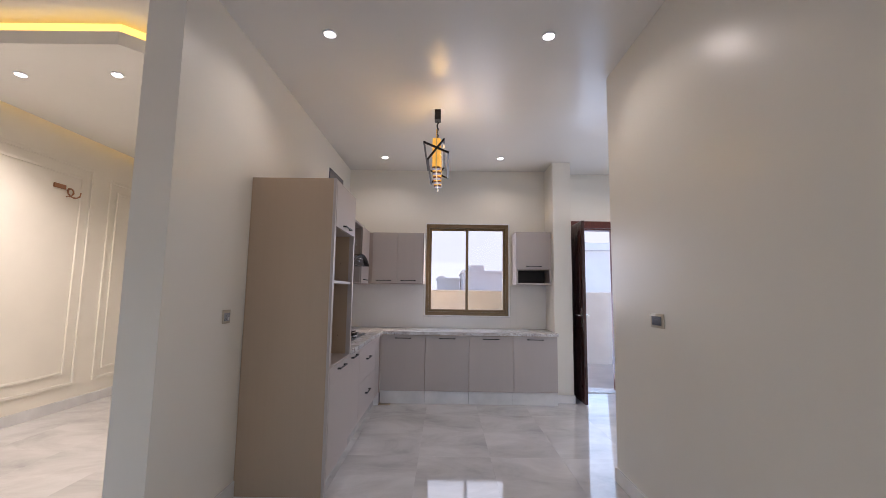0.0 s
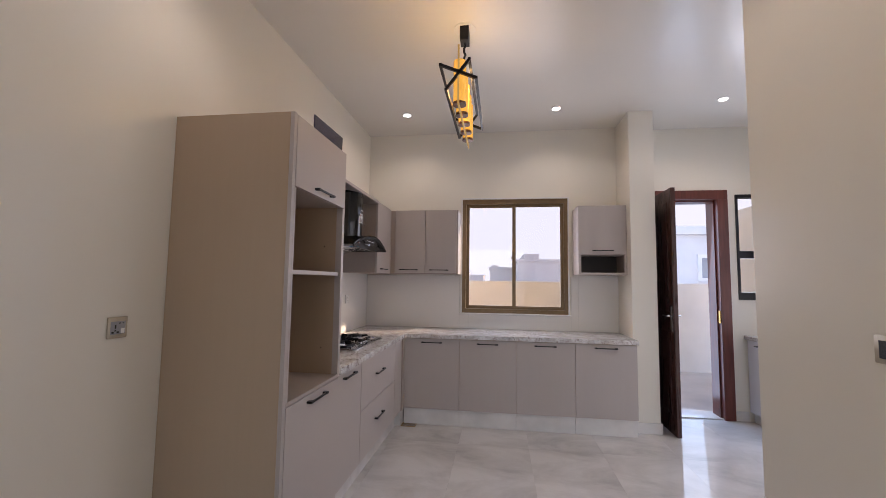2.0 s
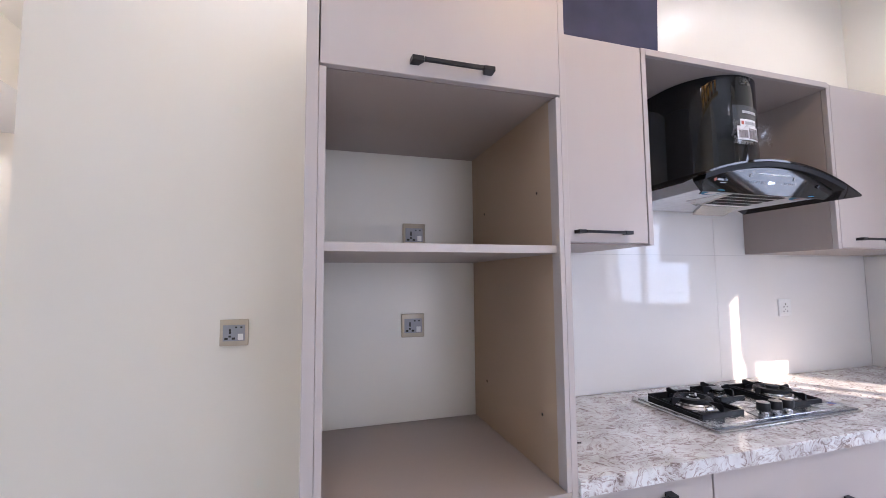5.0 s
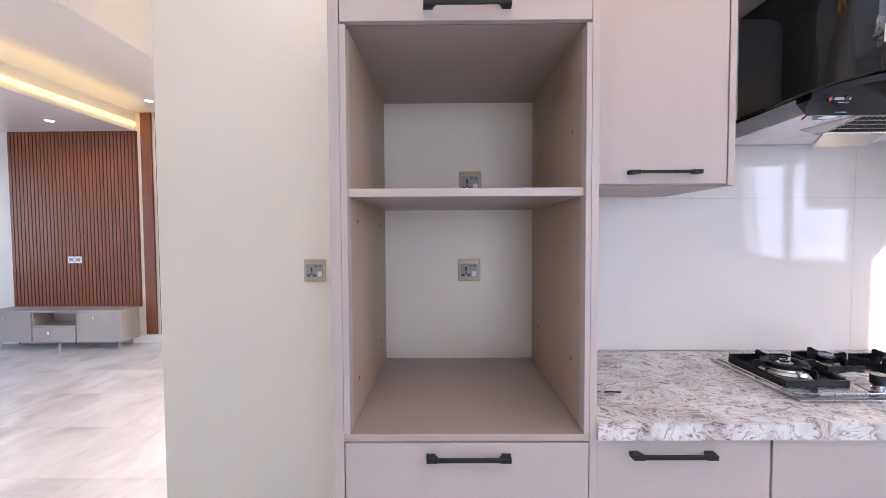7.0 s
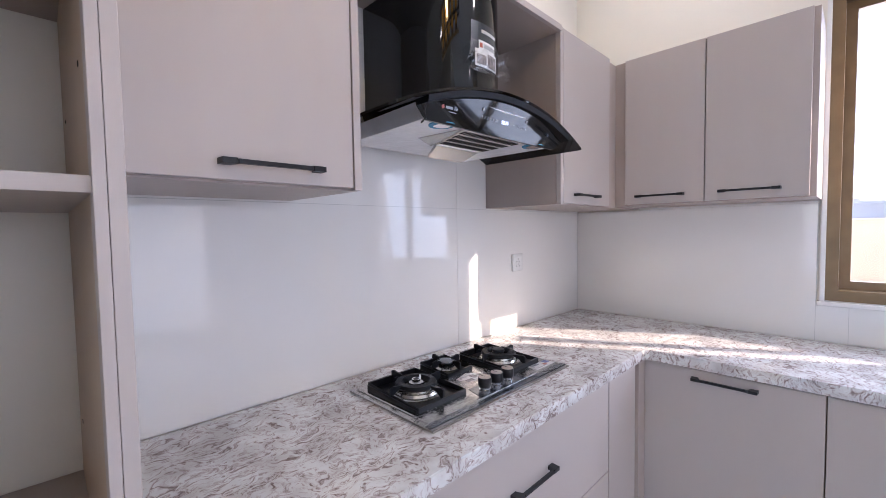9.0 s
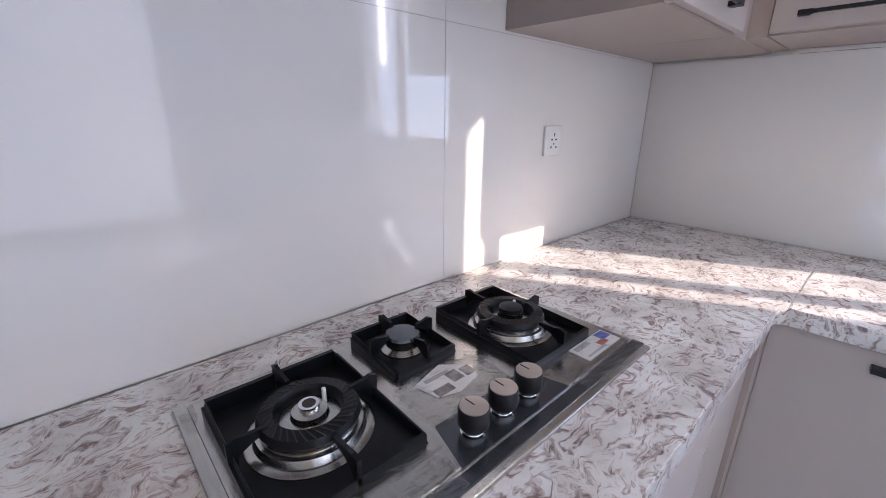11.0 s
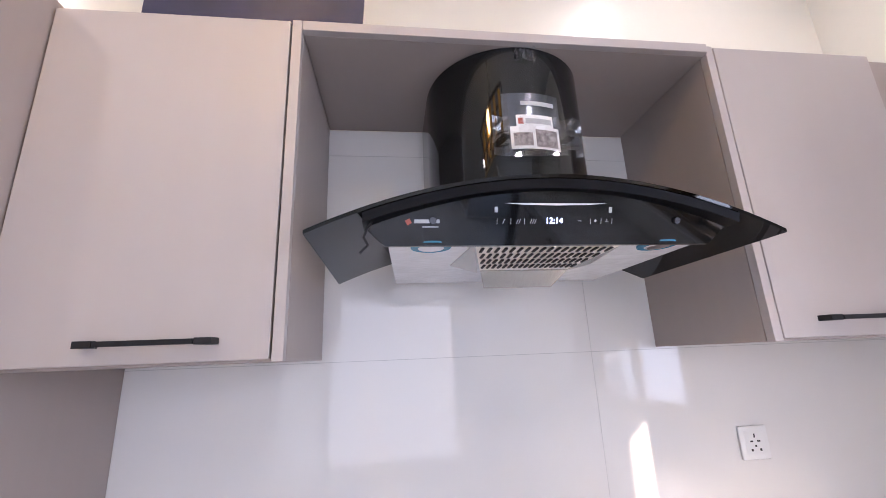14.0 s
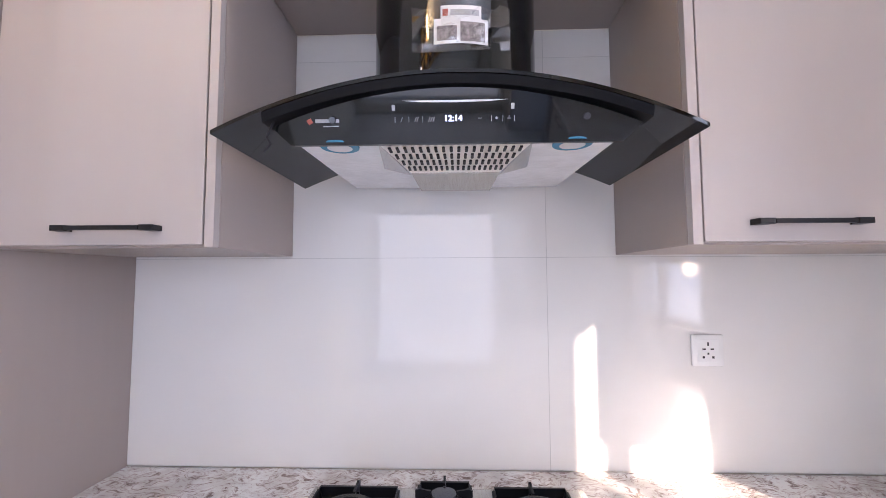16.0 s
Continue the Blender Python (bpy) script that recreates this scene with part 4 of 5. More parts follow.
crumple("loose_film", 0.398, HC - 0.085, HC + 0.110, 1.862, 1.950, 0.022, chim, M["shiny_film"])
crumple("loose_film", 0.388, HC - 0.02, HC + 0.03, 2.10, 2.138, 0.014, chim, M["shiny_film"])
bm = bmesh.new()
tube(bm, [(0.475, 5.335, 1.70), (0.47, 5.325, 1.685), (0.472, 5.318, 1.668), (0.47, 5.325, 1.655), (0.468, 5.312, 1.642)], 0.0022)
part("loose_tie", bm, M["black"], hd, "black film strip hanging loose")

# ---- gas hob ----
hb = thing("gas_hob", (0.315, 5.634, 0.881), "stainless three-burner gas hob with black supports, in the worktop", "gas hob")
part("hob_plate", boxes([(0.126, 0.504, 5.299, 5.969, 0.8815, 0.890)], 0.004), M["steel"], hb, "brushed steel plate under film", True)
part("hob_deck", box(0.140, 0.470, 5.315, 5.953, 0.8895, 0.8945, 0.003), M["steel"], hb)
part("front_band", box(0.472, 0.492, 5.302, 5.966, 0.8895, 0.892, 0.001), M["steel_dark"], hb)
part("control_band", prism([(0.400, 5.545, 0.894), (0.400, 5.73, 0.894), (0.47, 5.75, 0.894), (0.47, 5.525, 0.894)], (0, 0, 0.0018)), M["steel_dark"], hb, "smoky raised control band")


def ring_frame(x0, x1, y0, y1, t, z, h):
    """A low rectangular rim, higher towards the wall."""
    bm = bmesh.new()
    loops = []
    for k, zz in ((0, 0), (0, 1), (t, 1), (t, 0)):
        c = [(x0 + k, y0 + k), (x1 - k, y0 + k), (x1 - k, y1 - k), (x0 + k, y1 - k)]
        loops.append([bm.verts.new((x, y, z + zz * (h + 0.005 if x < (x0 + x1) / 2 else h * 0.75))) for x, y in c])
    for a, b in zip(loops, loops[1:] + loops[:1]):
        for i in range(4):
            bm.faces.new((a[i], a[(i + 1) % 4], b[(i + 1) % 4], b[i]))
    bmesh.ops.recalc_face_normals(bm, faces=bm.faces)
    bmesh.ops.bevel(bm, geom=[e for e in bm.edges if abs(e.verts[0].co.z - e.verts[1].co.z) > 0.005], offset=0.006, segments=3, affect="EDGES")
    return bm


def burner(cx, cy, w, d, big, knob_cap):
    """Pan support tray, ring and cap."""
    z = 0.8945
    x0, x1, y0, y1 = cx - d / 2, cx + d / 2, cy - w / 2, cy + w / 2
    tray = part("burner_tray", box(x0 + 0.006, x1 - 0.006, y0 + 0.006, y1 - 0.006, z, z + 0.002), M["iron"], hb)
    t, h = 0.007, 0.020
    sup = part("pan_support", ring_frame(x0, x1, y0, y1, t, z, h), M["iron"], hb, "black enamelled pan support")
    ht = z + h
    for ux, uy, ex, ey in ((1, 0, x1, cy), (-1, 0, x0, cy), (0, 1, cx, y1), (0, -1, cx, y0)):
        reach = (0.052 if big else 0.036)
        e = Vector((ex, ey, 0))
        u = Vector((ux, uy, 0))
        w2 = Vector((-uy, ux, 0)) * 0.0028
        pr = [(0.000, z + 0.004), (0.000, ht + 0.018), (0.010, ht + 0.022), (0.022, ht + 0.019), (reach, ht + 0.017), (reach, ht + 0.011), (0.028, ht + 0.006), (0.012, ht - 0.004), (0.010, z + 0.004)]
        part("finger", prism([e - u * a + Vector((0, 0, b)) - w2 for a, b in pr], w2 * 2), M["iron"], sup)
    c = (cx, cy, z + 0.002)
    if big:
        part("burner_skirt", lathe([(0.080, 0), (0.080, 0.002), (0.074, 0.005), (0.070, 0.005), (0.066, 0.013), (0.060, 0.014), (0.059, 0.020), (0.050, 0.021)], c, 48), M["steel"], tray, "bright steel burner base", True)
        ring = lathe([(0.039, 0.020), (0.060, 0.020), (0.0635, 0.026), (0.060, 0.034), (0.043, 0.036), (0.039, 0.030)], c, 60, True)
        rg = part("flame_ring", ring, M["iron"], tray, smooth=True)
        for i in range(36):
            a = 2 * math.pi * i / 36
            p0 = Vector((cx + 0.0435 * math.cos(a), cy + 0.0435 * math.sin(a), z + 0.0380))
            a2 = a + 0.22
            p1 = Vector((cx + 0.0595 * math.cos(a2), cy + 0.0595 * math.sin(a2), z + 0.0362))
            part("flame_slot", rod(bmesh.new(), p0, p1, 0.0018, 0.0012), M["slot"], rg)
        part("inner_burner", lathe([(0.038, 0.018), (0.038, 0.021), (0.024, 0.022), (0.022, 0.030), (0.016, 0.032)], c, 32), M["steel"], tray, smooth=True)
        if knob_cap:
            part("cap", lathe([(0.021, 0.0315), (0.023, 0.034), (0.022, 0.041), (0.012, 0.0425)], c, 32), M["iron"], tray, smooth=True)
        else:
            part("jet_cup", lathe([(0.013, 0.0315), (0.013, 0.039), (0.010, 0.039)], c, 28), M["chrome"], tray, smooth=True)
            # dark disc on top imitates the shade down the jet
            part("jet_hole", lathe([(0.0085, 0.0385), (0.0085, 0.0395)], c, 20), M["slot"], tray)
        part("spark_pin", lathe([(0.003, 0.02), (0.003, 0.043), (0.002, 0.044)], (cx - 0.012, cy + 0.026, z), 10), M["white_plastic"], tray)
    else:
        part("burner_skirt", lathe([(0.038, 0), (0.038, 0.004), (0.029, 0.010), (0.029, 0.020), (0.026, 0.021)], c, 36), M["steel"], tray, smooth=True)
        part("cap", lathe([(0.030, 0.021), (0.031, 0.026), (0.028, 0.030), (0.015, 0.031)], c, 36), M["steel_dark"], tray, smooth=True)
        part("spark_pin", lathe([(0.003, 0.02), (0.003, 0.034)], (cx + 0.034, cy, z), 10), M["chrome"], tray)


burner(0.298, 5.424, 0.197, 0.236, True, False)
burner(0.222, 5.627, 0.130, 0.138, False, True)
burner(0.295, 5.827, 0.178, 0.236, True, True)
for y in (5.574, 5.631, 5.687):
    k = part("knob", lathe([(0.018, 0.012), (0.0205, 0.016), (0.0205, 0.038), (0.0195, 0.040)], (0.440, y, 0.8955), 32), M["black"], hb, "black knob with a brushed cap", True)
    part("knob_collar", lathe([(0.017, 0), (0.017, 0.004), (0.014, 0.005), (0.014, 0.012)], (0.440, y, 0.8955), 28), M["chrome"], k, smooth=True)
    part("knob_cap", lathe([(0.0185, 0.0402), (0.0185, 0.0415), (0.017, 0.042)], (0.440, y, 0.8955), 32), M["knob_cap"], k, smooth=True)
    part("pointer", box(0.424, 0.440, y - 0.0008, y + 0.0008, 0.9374, 0.9382), M["slot"], k)
zt = 0.8951
st = part("sticker", prism([(0.318, 5.575, zt), (0.30, 5.64, zt), (0.335, 5.68, zt), (0.36, 5.668, zt), (0.372, 5.62, zt), (0.36, 5.585, zt)], (0, 0, 0.0006)), M["print_white"], hb, "white sticker with dull pictures")
part("sticker_picture", boxes([(0.345, 0.362, 5.588, 5.620, zt, zt + 0.0010), (0.325, 0.350, 5.628, 5.650, zt, zt + 0.0010), (0.33, 0.352, 5.655, 5.674, zt, zt + 0.0010)]), M["print_photo"], st)
part("sticker_print", boxes([(0.318, 0.326, 5.592, 5.640, zt, zt + 0.0010)]), M["print_grey"], st)
st = part("sticker", prism([(0.418, 5.835, zt), (0.418, 5.945, zt), (0.458, 5.945, zt), (0.458, 5.835, zt)], (0, 0, 0.0006)), M["print_white"], hb, "white sticker with red and blue marks")
part("sticker_print", boxes([(0.422, 0.432, 5.842, 5.885, zt, zt + 0.0010), (0.449, 0.453, 5.845, 5.905, zt, zt + 0.0010)]), M["print_grey"], st)
part("sticker_mark", boxes([(0.436, 0.448, 5.895, 5.920, zt, zt + 0.0010)]), M["print_red"], st)
part("sticker_mark", boxes([(0.420, 0.440, 5.915, 5.942, zt, zt + 0.0010)]), M["print_blue"], st)
# clear film on the plate with raised wrinkles
rnd = random.Random(4)
for i in range(16):
    x, y = rnd.uniform(0.40, 0.50), rnd.choice([rnd.uniform(5.30, 5.54), rnd.uniform(5.72, 5.97), 5.30, 5.965])
    a, l = rnd.uniform(-0.6, 0.6), rnd.uniform(0.02, 0.07)
    bm = rod(bmesh.new(), (x - l * math.sin(a) / 2, y - l * math.cos(a) / 2, 0.8955), (x + l * math.sin(a) / 2, y + l * math.cos(a) / 2, 0.8965), 0.0022, 0.0014)
    part("film_wrinkle", bm, M["clear_film"], hb, "wrinkle of clear protective film")


def film_sheet(outline, z, amp, seed):
    """A loose clear sheet lying on the hob, ruffled most at its rim."""
    (x0, x1), (y0, y1) = outline
    n, m = 18, 22
    bm = bmesh.new()
    g = []
    for i in range(n + 1):
        row = []
        for j in range(m + 1):
            u, v = 2 * i / n - 1, 2 * j / m - 1
            rim = max(abs(u), abs(v)) ** 3
            k = 1 - 0.10 * (abs(u) * abs(v)) ** 2
            x = (x0 + x1) / 2 + (x1 - x0) / 2 * u * k + 0.006 * rim * noise.noise((i * 0.5, j * 0.5, seed))
            y = (y0 + y1) / 2 + (y1 - y0) / 2 * v * k + 0.006 * rim * noise.noise((i * 0.5, j * 0.5, seed + 7))
            lift = amp * (0.35 + 0.65 * rim) * abs(noise.noise((i * 0.55, j * 0.28, seed + 3))) + 0.4 * amp * abs(noise.noise((i * 0.2, j * 0.9, seed + 5)))
            row.append(bm.verts.new((x, y, z + lift)))
        g.append(row)
    for i in range(n):
        for j in range(m):
            bm.faces.new((g[i][j], g[i + 1][j], g[i + 1][j + 1], g[i][j + 1]))
    o = part("film_sheet", bm, M["shiny_film"], hb, "ruffled clear protective film")
    o.visible_shadow = False


film_sheet(((0.300, 0.408), (5.540, 5.712)), 0.8962, 0.008, 2.0)
film_sheet(((0.405, 0.498), (5.300, 5.520)), 0.8962, 0.005, 11.0)
film_sheet(((0.420, 0.498), (5.760, 5.968)), 0.8962, 0.004, 23.0)
film_sheet(((0.128, 0.180), (5.300, 5.322)), 0.8962, 0.004, 31.0)
tagged(mesh_ob("wire_offcut", tube(bmesh.new(), [(0.43, 4.805, 0.884), (0.427, 4.825, 0.8845), (0.432, 4.85, 0.884)], 0.0022), M["black"]), "short black offcut lying on the worktop", "offcut")


# ---- sockets and switches ----
def socket(x, y, z, label, pale=False):
    t = thing("wall_socket", (x, y, z), label, "socket", "wall sockets")
    fr, ins = (M["white_plastic"], M["white_plastic"]) if pale else (M["plate"], M["insert"])
    part("plate", box(x + 0.0005, x + 0.009, y - 0.043, y + 0.043, z - 0.043, z + 0.043, 0.003), fr, t, smooth=True)
    s = x + 0.009
    if pale:
        part("face", box(s, s + 0.001, y - 0.030, y + 0.030, z - 0.030, z + 0.030, 0.0004), ins, t)
        holes = [(0, 0.018, 0.004, 0.010), (-0.011, 0.004, 0.009, 0.004), (0.011, 0.004, 0.009, 0.004), (0, -0.008, 0.005, 0.005), (-0.013, -0.018, 0.006, 0.006), (0.013, -0.018, 0.006, 0.006)]
    else:
        part("face", box(s, s + 0.001, y - 0.033, y + 0.033, z - 0.027, z + 0.025, 0.0004), ins, t)
        part("rocker", box(s + 0.001, s + 0.003, y + 0.012, y + 0.028, z - 0.024, z - 0.004, 0.0006), M["white_plastic"], t)
        holes = [(-0.012, 0.004, 0.006, 0.016), (-0.012, -0.012, 0.008, 0.006), (-0.023, -0.019, 0.010, 0.007), (-0.001, -0.019, 0.010, 0.007), (0.006, 0.017, 0.006, 0.005), (0.022, 0.017, 0.006, 0.005)]
    # pin holes are uncut: their shade is drawn with thin dark boxes
    for dy, dz, w, h in holes:
        part("pin_hole", box(s + 0.0008, s + 0.0014, y + dy - w / 2, y + dy + w / 2, z + dz - h / 2, z + dz + h / 2), M["dark"], t)


socket(0.0, 3.841, 1.199, "champagne-framed grey wall socket beside the tall cabinet")
socket(0.0, 4.441, 1.198, "champagne-framed grey wall socket inside the oven niche")
socket(0.0, 4.446, 1.535, "champagne-framed grey wall socket behind the niche shelf")
socket(0.011, 6.347, 1.210, "white three-pin wall socket on the glossy tiles", True)
sw = thing("light_switch", (2.7, 3.72, 1.22), "champagne-framed dark rocker switch on the passage wall", "light switch")
part("plate", box(2.690, 2.6995, 3.645, 3.795, 1.177, 1.263, 0.003), M["plate"], sw, smooth=True)
part("rocker", box(2.687, 2.690, 3.665, 3.775, 1.193, 1.247, 0.001), M["steel_dark"], sw)

# ---- floor drain ----
fd = thing("floor_drain", (0.675, 6.40, 0), "bronze square floor drain cover set in the tiles", "drain")
part("frame", boxes([(0.605, 0.745, 6.33, 6.336, 0.0005, 0.004), (0.605, 0.745, 6.464, 6.47, 0.0005, 0.004), (0.605, 0.611, 6.336, 6.464, 0.0005, 0.004), (0.739, 0.745, 6.336, 6.464, 0.0005, 0.004)]), M["brass"], fd)
part("grate", boxes([(0.613 + 0.0125 * i, 0.621 + 0.0125 * i, 6.337, 6.463, 0.0005, 0.003) for i in range(10)]), M["bronze"], fd)

# ---- pendant ----
pd = thing("pendant_light", (1.31, 5.02, CEIL), "amber glass tube pendant in black crossed frames, hanging from the ceiling", "pendant light")
part("canopy", box(1.28, 1.34, 4.97, 5.07, CEIL - 0.10, CEIL - 0.0005, 0.004), M["black"], pd)
part("ceiling_ring", lathe([(0.075, 0), (0.075, -0.003), (0.070, -0.003)], (1.31, 5.02, CEIL - 0.0005), 32), M["white_plastic"], pd)
bm = bmesh.new()
pts = [(1.31 + 0.006 * math.sin(i * 1.9), 5.02 + 0.006 * math.cos(i * 1.9), CEIL - 0.10 - 0.33 * i / 16) for i in range(17)]
tube(bm, pts, 0.008)
part("cord", bm, M["black"], pd, "twisted black cord")


def frame_loop(c0, c1):
    """A long flat rectangle whose two long bars run along the pendant."""
    bm = bmesh.new()
    (xa, za), (xb, zb) = c0, c1
    ya, yb = 4.62, 5.42
    w = 0.016
    rod(bm, (xa, ya, za), (xb, ya, zb), w)
    rod(bm, (xa, yb, za), (xb, yb, zb), w)
    rod(bm, (xa, ya - w / 2, za), (xa, yb + w / 2, za), w)
    rod(bm, (xb, ya - w / 2, zb), (xb, yb + w / 2, zb), w)
    return bm


part("crossed_frame", frame_loop((1.205, 2.665), (1.415, 2.575)), M["black"], pd)
part("crossed_frame", frame_loop((1.375, 2.690), (1.240, 2.515)), M["black"], pd)
for i in range(5):
    y = 4.70 + 0.155 * i
    tb = part("glass_tube", lathe([(0.036, -0.135), (0.038, -0.133), (0.038, 0.12), (0.036, 0.123)], (1.312, y, 2.60), 24), M["amber"], pd, "amber glass tube", True)
    part("bottom_cap", lathe([(0.039, -0.150), (0.040, -0.149), (0.040, -0.134)], (1.312, y, 2.60), 24), M["brown_band"], tb, smooth=True)
part("lit_strip", boxes([(1.307, 1.317, 4.62, 5.42, 2.425, 2.445), (1.307, 1.317, 4.615, 4.63, 2.425, 2.78)]), M["amber_glow"], pd, "amber acrylic strip")
pl = bpy.data.lights.new("pendant_lamp", "POINT")
pl.energy, pl.color, pl.shadow_soft_size = 2.1, (1.0, 0.66, 0.26), 0.06
new("pendant_lamp", pl).location = (1.312, 4.93, 2.66)

# ---- living room ----
mo = thing("wall_moulding", (-2.88, 5.5, 0.2), "white picture-frame mouldings on the living room wall", "moulding", kind="structure")
def rect_mould(y0, y1, z0, z1, w=0.035):
    part("moulding_frame", boxes([(-2.88, -2.862, y0, y0 + w, z0, z1), (-2.88, -2.862, y1 - w, y1, z0, z1), (-2.88, -2.862, y0 + w, y1 - w, z0, z0 + w), (-2.88, -2.862, y0 + w, y1 - w, z1 - w, z1)], 0.006), M["living"], mo)
rect_mould(3.6, 6.02, 0.26, 2.79)
rect_mould(3.74, 5.88, 0.40, 2.66, 0.028)
rect_mould(6.26, 7.7, 0.26, 2.73)
rect_mould(6.38, 7.58, 0.38, 2.60, 0.028)
cb = thing("cable_end", (-2.88, 5.62, 2.48), "bare wires coming out of a wall box", "cable")
part("wall_box", box(-2.8795, -2.86, 5.52, 5.66, 2.46, 2.51, 0.006), M["copper"], cb)
bm = bmesh.new()
for k in range(3):
    tube(bm, [(-2.85 + 0.01 * k, 5.66 + 0.10 * t / 8 + 0.06 * math.sin(t * 0.8 + k), 2.43 - 0.05 * math.cos(t * 0.8 + k)) for t in range(9)], 0.006)
part("wires", bm, M["copper"], cb)

tvp = thing("fluted_panel", (-3.39, -0.2, 0.45), "walnut brown fluted wall panel behind the media unit", "wall panel")
part("backing", box(-3.3995, -3.385, -0.975, 0.60, 0.46, 2.598), M["flute"], tvp)
n = 35
for i in range(n):
    y = -0.97 + 1.57 * i / n
    part("slat", box(-3.385, -3.374, y, y + 1.57 / n * 0.78, 0.46, 2.598), M["flute"], tvp)
for y0, y1 in ((0.655, 0.785), (0.835, 0.935)):
    tagged(mesh_ob("wood_strip", box(-3.3995, -3.375, y0, y1, 0.115, 2.818, 0.003), M["flute"]), "upright walnut brown wall strip", "wall panel", "walnut strips")
ts = thing("wall_socket", (-3.365, -0.224, 1.04), "white twin wall socket on the fluted panel", "socket", "wall sockets")
for dy in (-0.065, 0.022):
    part("plate", box(-3.3675, -3.358, -0.204 + dy, -0.124 + dy, 0.998, 1.082, 0.003), M["white_plastic"], ts)
    part("insert", box(-3.358, -3.356, -0.19 + dy, -0.138 + dy, 1.022, 1.06), M["insert"], ts)
mc = thing("media_unit", (-3.25, -0.2, 0), "low grey media unit on chrome legs under the fluted panel", "media unit")
for r in ((-3.383, -3.10, -1.0, 0.565, 0.44, 0.465), (-3.383, -3.12, -1.0, 0.565, 0.09, 0.11), (-3.383, -3.12, 0.545, 0.565, 0.11, 0.44), (-3.383, -3.12, -1.0, -0.98, 0.11, 0.44), (-3.383, -3.12, 0.02, 0.035, 0.11, 0.44), (-3.383, -3.12, -0.50, -0.485, 0.11, 0.44), (-3.383, -3.37, -0.98, 0.545, 0.11, 0.44), (-3.37, -3.12, -0.485, 0.02, 0.27, 0.285)):
    part("panel", box(*r), M["console"], mc)
for y0, y1, z0, z1 in ((0.037, 0.563, 0.095, 0.438), (-0.483, 0.018, 0.095, 0.268), (-0.998, -0.502, 0.095, 0.438)):
    d = part("door", box(-3.12, -3.102, y0, y1, z0, z1, 0.002), M["console"], mc)
    part("handle", lathe([(0.012, 0), (0.014, 0.01), (0.010, 0.03)], (-3.09, (y0 + y1) / 2 - 0.05, z1 - 0.08), 16), M["chrome"], d)
for x in (-3.14, -3.35):
    for y in (-0.9, -0.2, 0.5):
        part("leg", lathe([(0.012, 0), (0.012, 0.07), (0.018, 0.09)], (x, y, 0.0005), 16), M["chrome"], mc)

# ---- outdoors ----
structure("ground", box(-900, 900, -900, 900, -0.08, -0.016), M["ground"], "dusty concrete yard and open ground", "ground")
structure("boundary_wall", boxes([(-12, 2.9, 9.6, 9.8, -0.02, 1.42)], 0.01), M["outwall"], "cream rendered boundary wall", "boundary wall")
structure("boundary_wall_white", boxes([(2.9, 14, 9.6, 9.8, -0.02, 1.42)], 0.01), M["outwhite"], "white rendered boundary wall behind the back door", "boundary wall")


def house(name, x0, x1, y0, y1, h, material, label, blocks=(), windows=()):
    t = thing(name, ((x0 + x1) / 2, y0, -0.015), label, "house", "houses beyond the wall")
    part("wall", box(x0, x1, y0, y1, -0.015, h), material, t)
    part("roof", box(x0 - 0.15, x1 + 0.15, y0 - 0.15, y1 + 0.15, h, h + 0.25), material, t)
    for a, b, z in blocks:
        part("roof_room", box(a, b, y0 + 1, y1 - 1, h + 0.25, z), material, t)
    for wx, wz, ww, wh in windows:
        w = part("window", boxes([(wx, wx + 0.1, y0 - 0.06, y0, wz, wz + wh), (wx + ww - 0.1, wx + ww, y0 - 0.06, y0, wz, wz + wh), (wx + 0.1, wx + ww - 0.1, y0 - 0.06, y0, wz + wh - 0.1, wz + wh), (wx + 0.1, wx + ww - 0.1, y0 - 0.06, y0, wz, wz + 0.1), (wx + ww / 2 - 0.04, wx + ww / 2 + 0.04, y0 - 0.06, y0, wz + 0.1, wz + wh - 0.1)]), M["outwhite"], t)
        part("pane", box(wx + 0.1, wx + ww - 0.1, y0 - 0.03, y0 - 0.01, wz + 0.1, wz + wh - 0.1), M["pane_dark"], w)


house("house", 5.9, 16, 15.5, 24, 2.9, M["outblue"], "pale blue rendered house behind the boundary wall", (), [(7.4, 1.5, 0.75, 0.8)])
house("house", 3.32, 12, 46, 56, 3.55, M["outbeige"], "beige flat-roofed house beyond the wall", [(4.06, 5.7, 4.43)])
house("house", 0.33, 3.1, 52, 60, 2.9, M["outbeige"], "small beige house beyond the wall", [(0.5, 1.3, 3.45)])
house("house", -11, -2, 90, 100, 2.6, M["outbeige"], "low far house on the skyline", [(-7.7, -5.4, 3.5)])
house("house", -40, -20, 110, 125, 2.4, M["outbeige"], "low far house on the skyline", [(-32, -27, 4.0)])
sw2 = thing("side_wing", (5.1, 8.4, 0), "cream rendered side wing of the house, outside the door", "house wing")
part("wall", box(5.0, 5.2, 7.301, 9.0, -0.014, 2.5), M["outwall"], sw2)
o = part("window", boxes([(4.97, 5.0, 7.55, 7.60, 1.3, 2.3), (4.97, 5.0, 8.25, 8.30, 1.3, 2.3), (4.97, 5.0, 7.60, 8.25, 2.25, 2.3), (4.97, 5.0, 7.60, 8.25, 1.3, 1.35)]), M["bronze"], sw2)
part("pane", box(4.985, 4.999, 7.60, 8.25, 1.35, 2.25), M["pane_dark"], o)

structure("backdrop", box(-500, 420, 300, 301, -5, 190), M["haze"], "pale hazy sky", "sky")

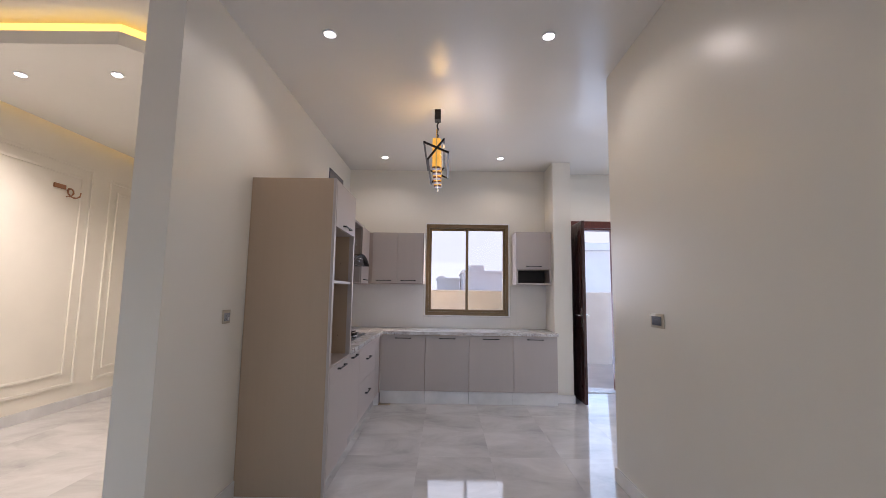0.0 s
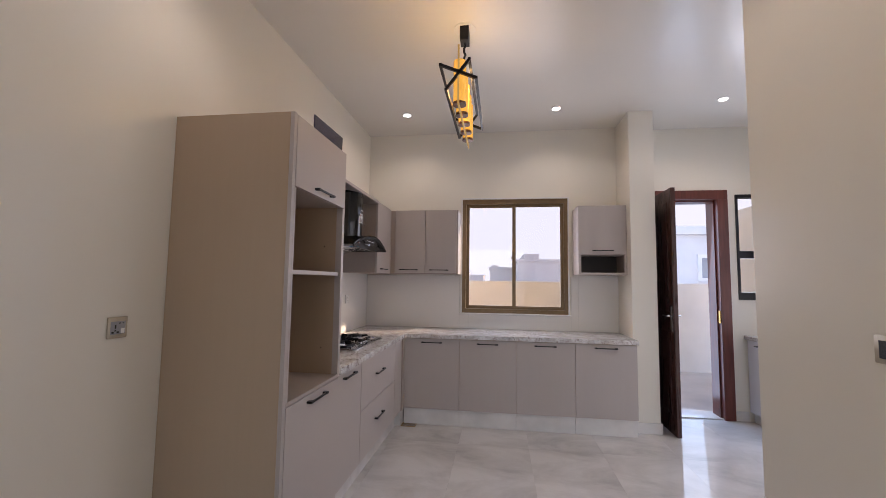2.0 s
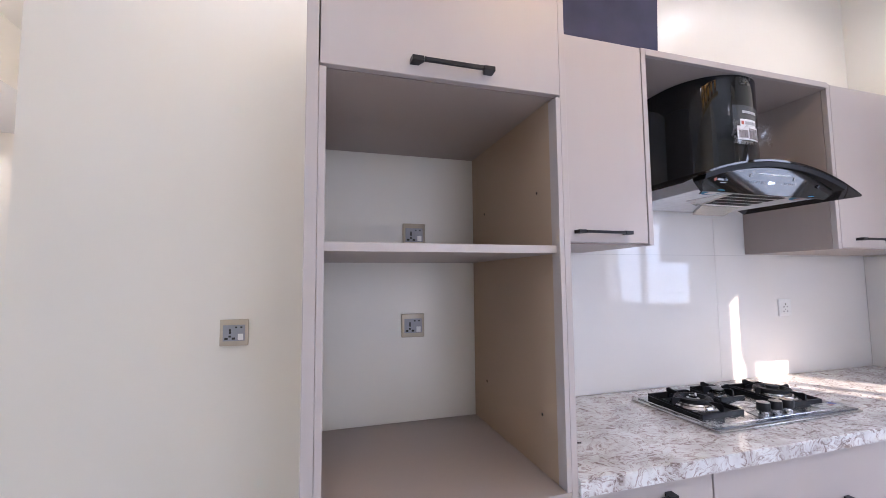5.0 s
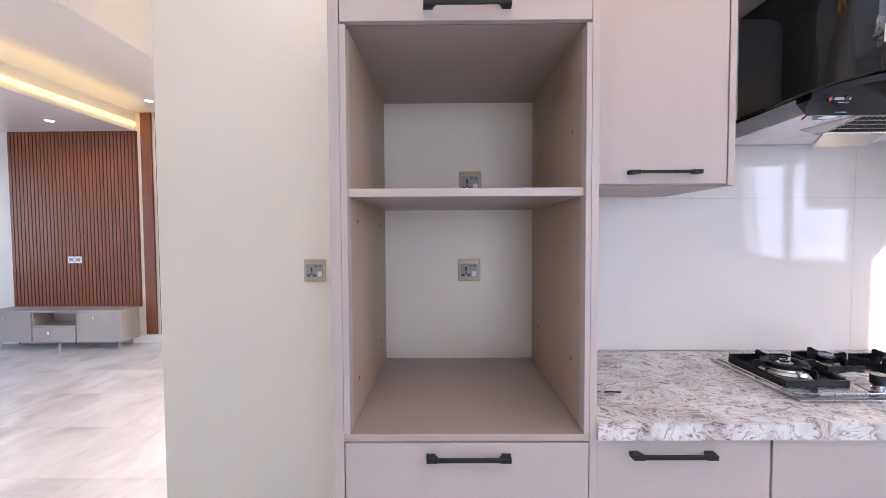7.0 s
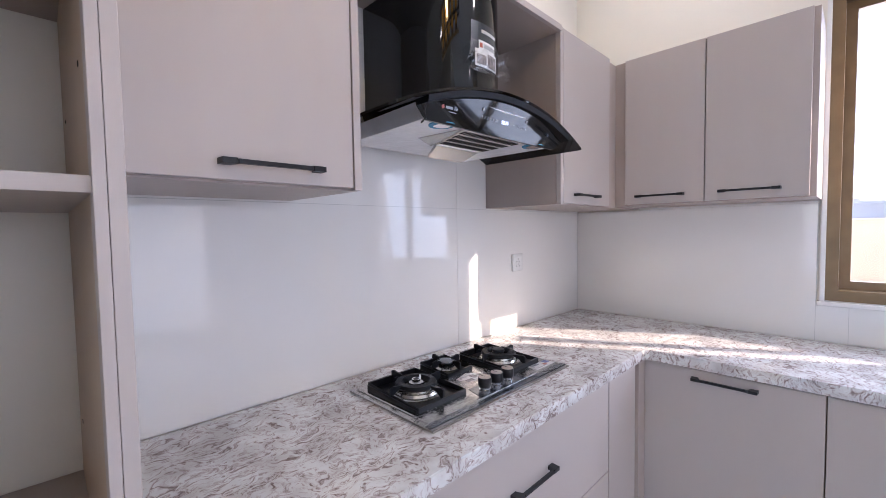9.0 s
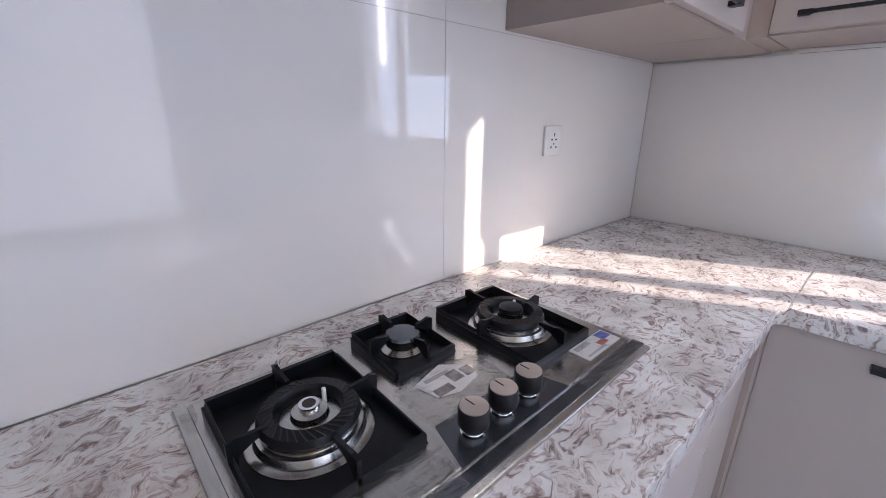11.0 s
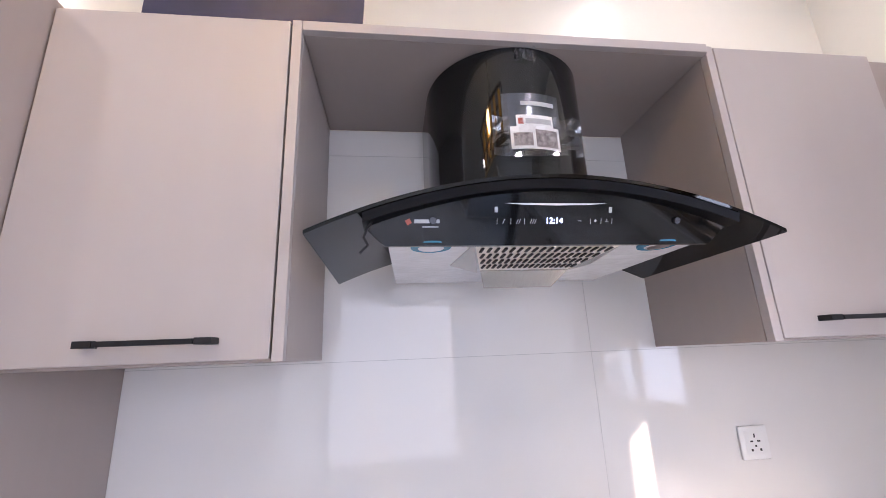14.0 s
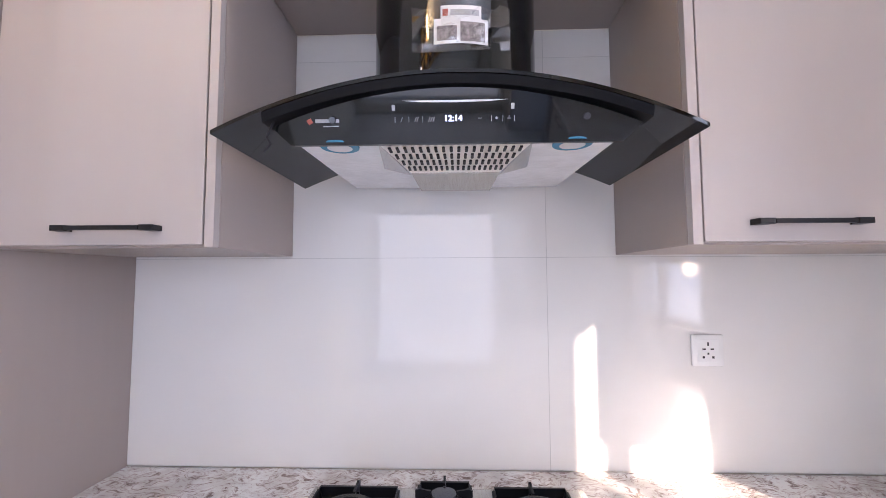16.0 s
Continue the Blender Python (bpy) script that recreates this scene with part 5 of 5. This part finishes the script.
# ---- tiles on walls and floor ----
TG = 0.0008
spl = thing("backsplash", (0, 6.0, 0.88), "large glossy white wall tiles above the worktop", "wall tiles", kind="structure")
for y0, y1 in ((4.716, 5.914), (5.914, 6.988)):
    for z0, z1 in ((0.8815, 1.469), (1.469, 2.056), (2.056, 2.139)):
        part("tile", box(0.0006, 0.011, y0 + TG, y1 - TG, z0 + TG, z1 - TG), M["tile"], spl)
for x0, x1, z0, z1 in ((0.012, 1.098, 0.8815, 1.469), (1.098, 1.20, 0.8815, 1.034), (1.20, 2.322, 0.8815, 1.034), (2.322, 2.40, 0.8815, 1.469), (2.40, 2.818, 0.8815, 1.469), (0.44, 1.098, 1.469, 1.48), (2.345, 2.818, 1.469, 1.489)):
    part("tile", box(x0 + TG, x1 - TG, 6.989, 6.9994, z0 + TG, z1 - TG), M["tile"], spl)
part("tile_joint", boxes([(0.0002, 0.0096, 4.716, 6.988, 0.8815, 2.139), (0.0, 1.10, 6.9905, 6.9998, 0.8815, 1.469), (1.10, 2.32, 6.9905, 6.9998, 0.8815, 1.034), (2.32, 2.818, 6.9905, 6.9998, 0.8815, 1.469)]), M["grout"], spl)

floor = structure("floor", boxes([(-3.6, 2.9, -2.6, 7.30, -0.2, -0.0015), (2.9, 4.95, 4.19, 7.30, -0.2, -0.0015), (-3.6, 0.0, 7.30, 8.2, -0.2, -0.0015)]), M["grout"], "polished white marble-look tiled floor", "floor")
meshes = {}
TX, TY = 0.6, 1.2
x = -3.6
while x < 4.9:
    y = -2.4
    while y < (8.0 if x < -0.1 else 7.1):
        if x > 2.85 and y < 3.0:
            y += TY
            continue
        ob = mesh_ob("floor_tile", box(0.0005, min(TX, 4.95 - x) - 0.0005, 0.0005, min(TY, 8.2 - y) - 0.0005, -0.011, 0.0), M["floor"]) if (min(TX, 4.95 - x), min(TY, 8.2 - y)) not in meshes else new("floor_tile", meshes[(min(TX, 4.95 - x), min(TY, 8.2 - y))])
        meshes[(min(TX, 4.95 - x), min(TY, 8.2 - y))] = ob.data
        ob.location = (x, y, 0)
        ob.parent = floor
        y += TY
    x += TX
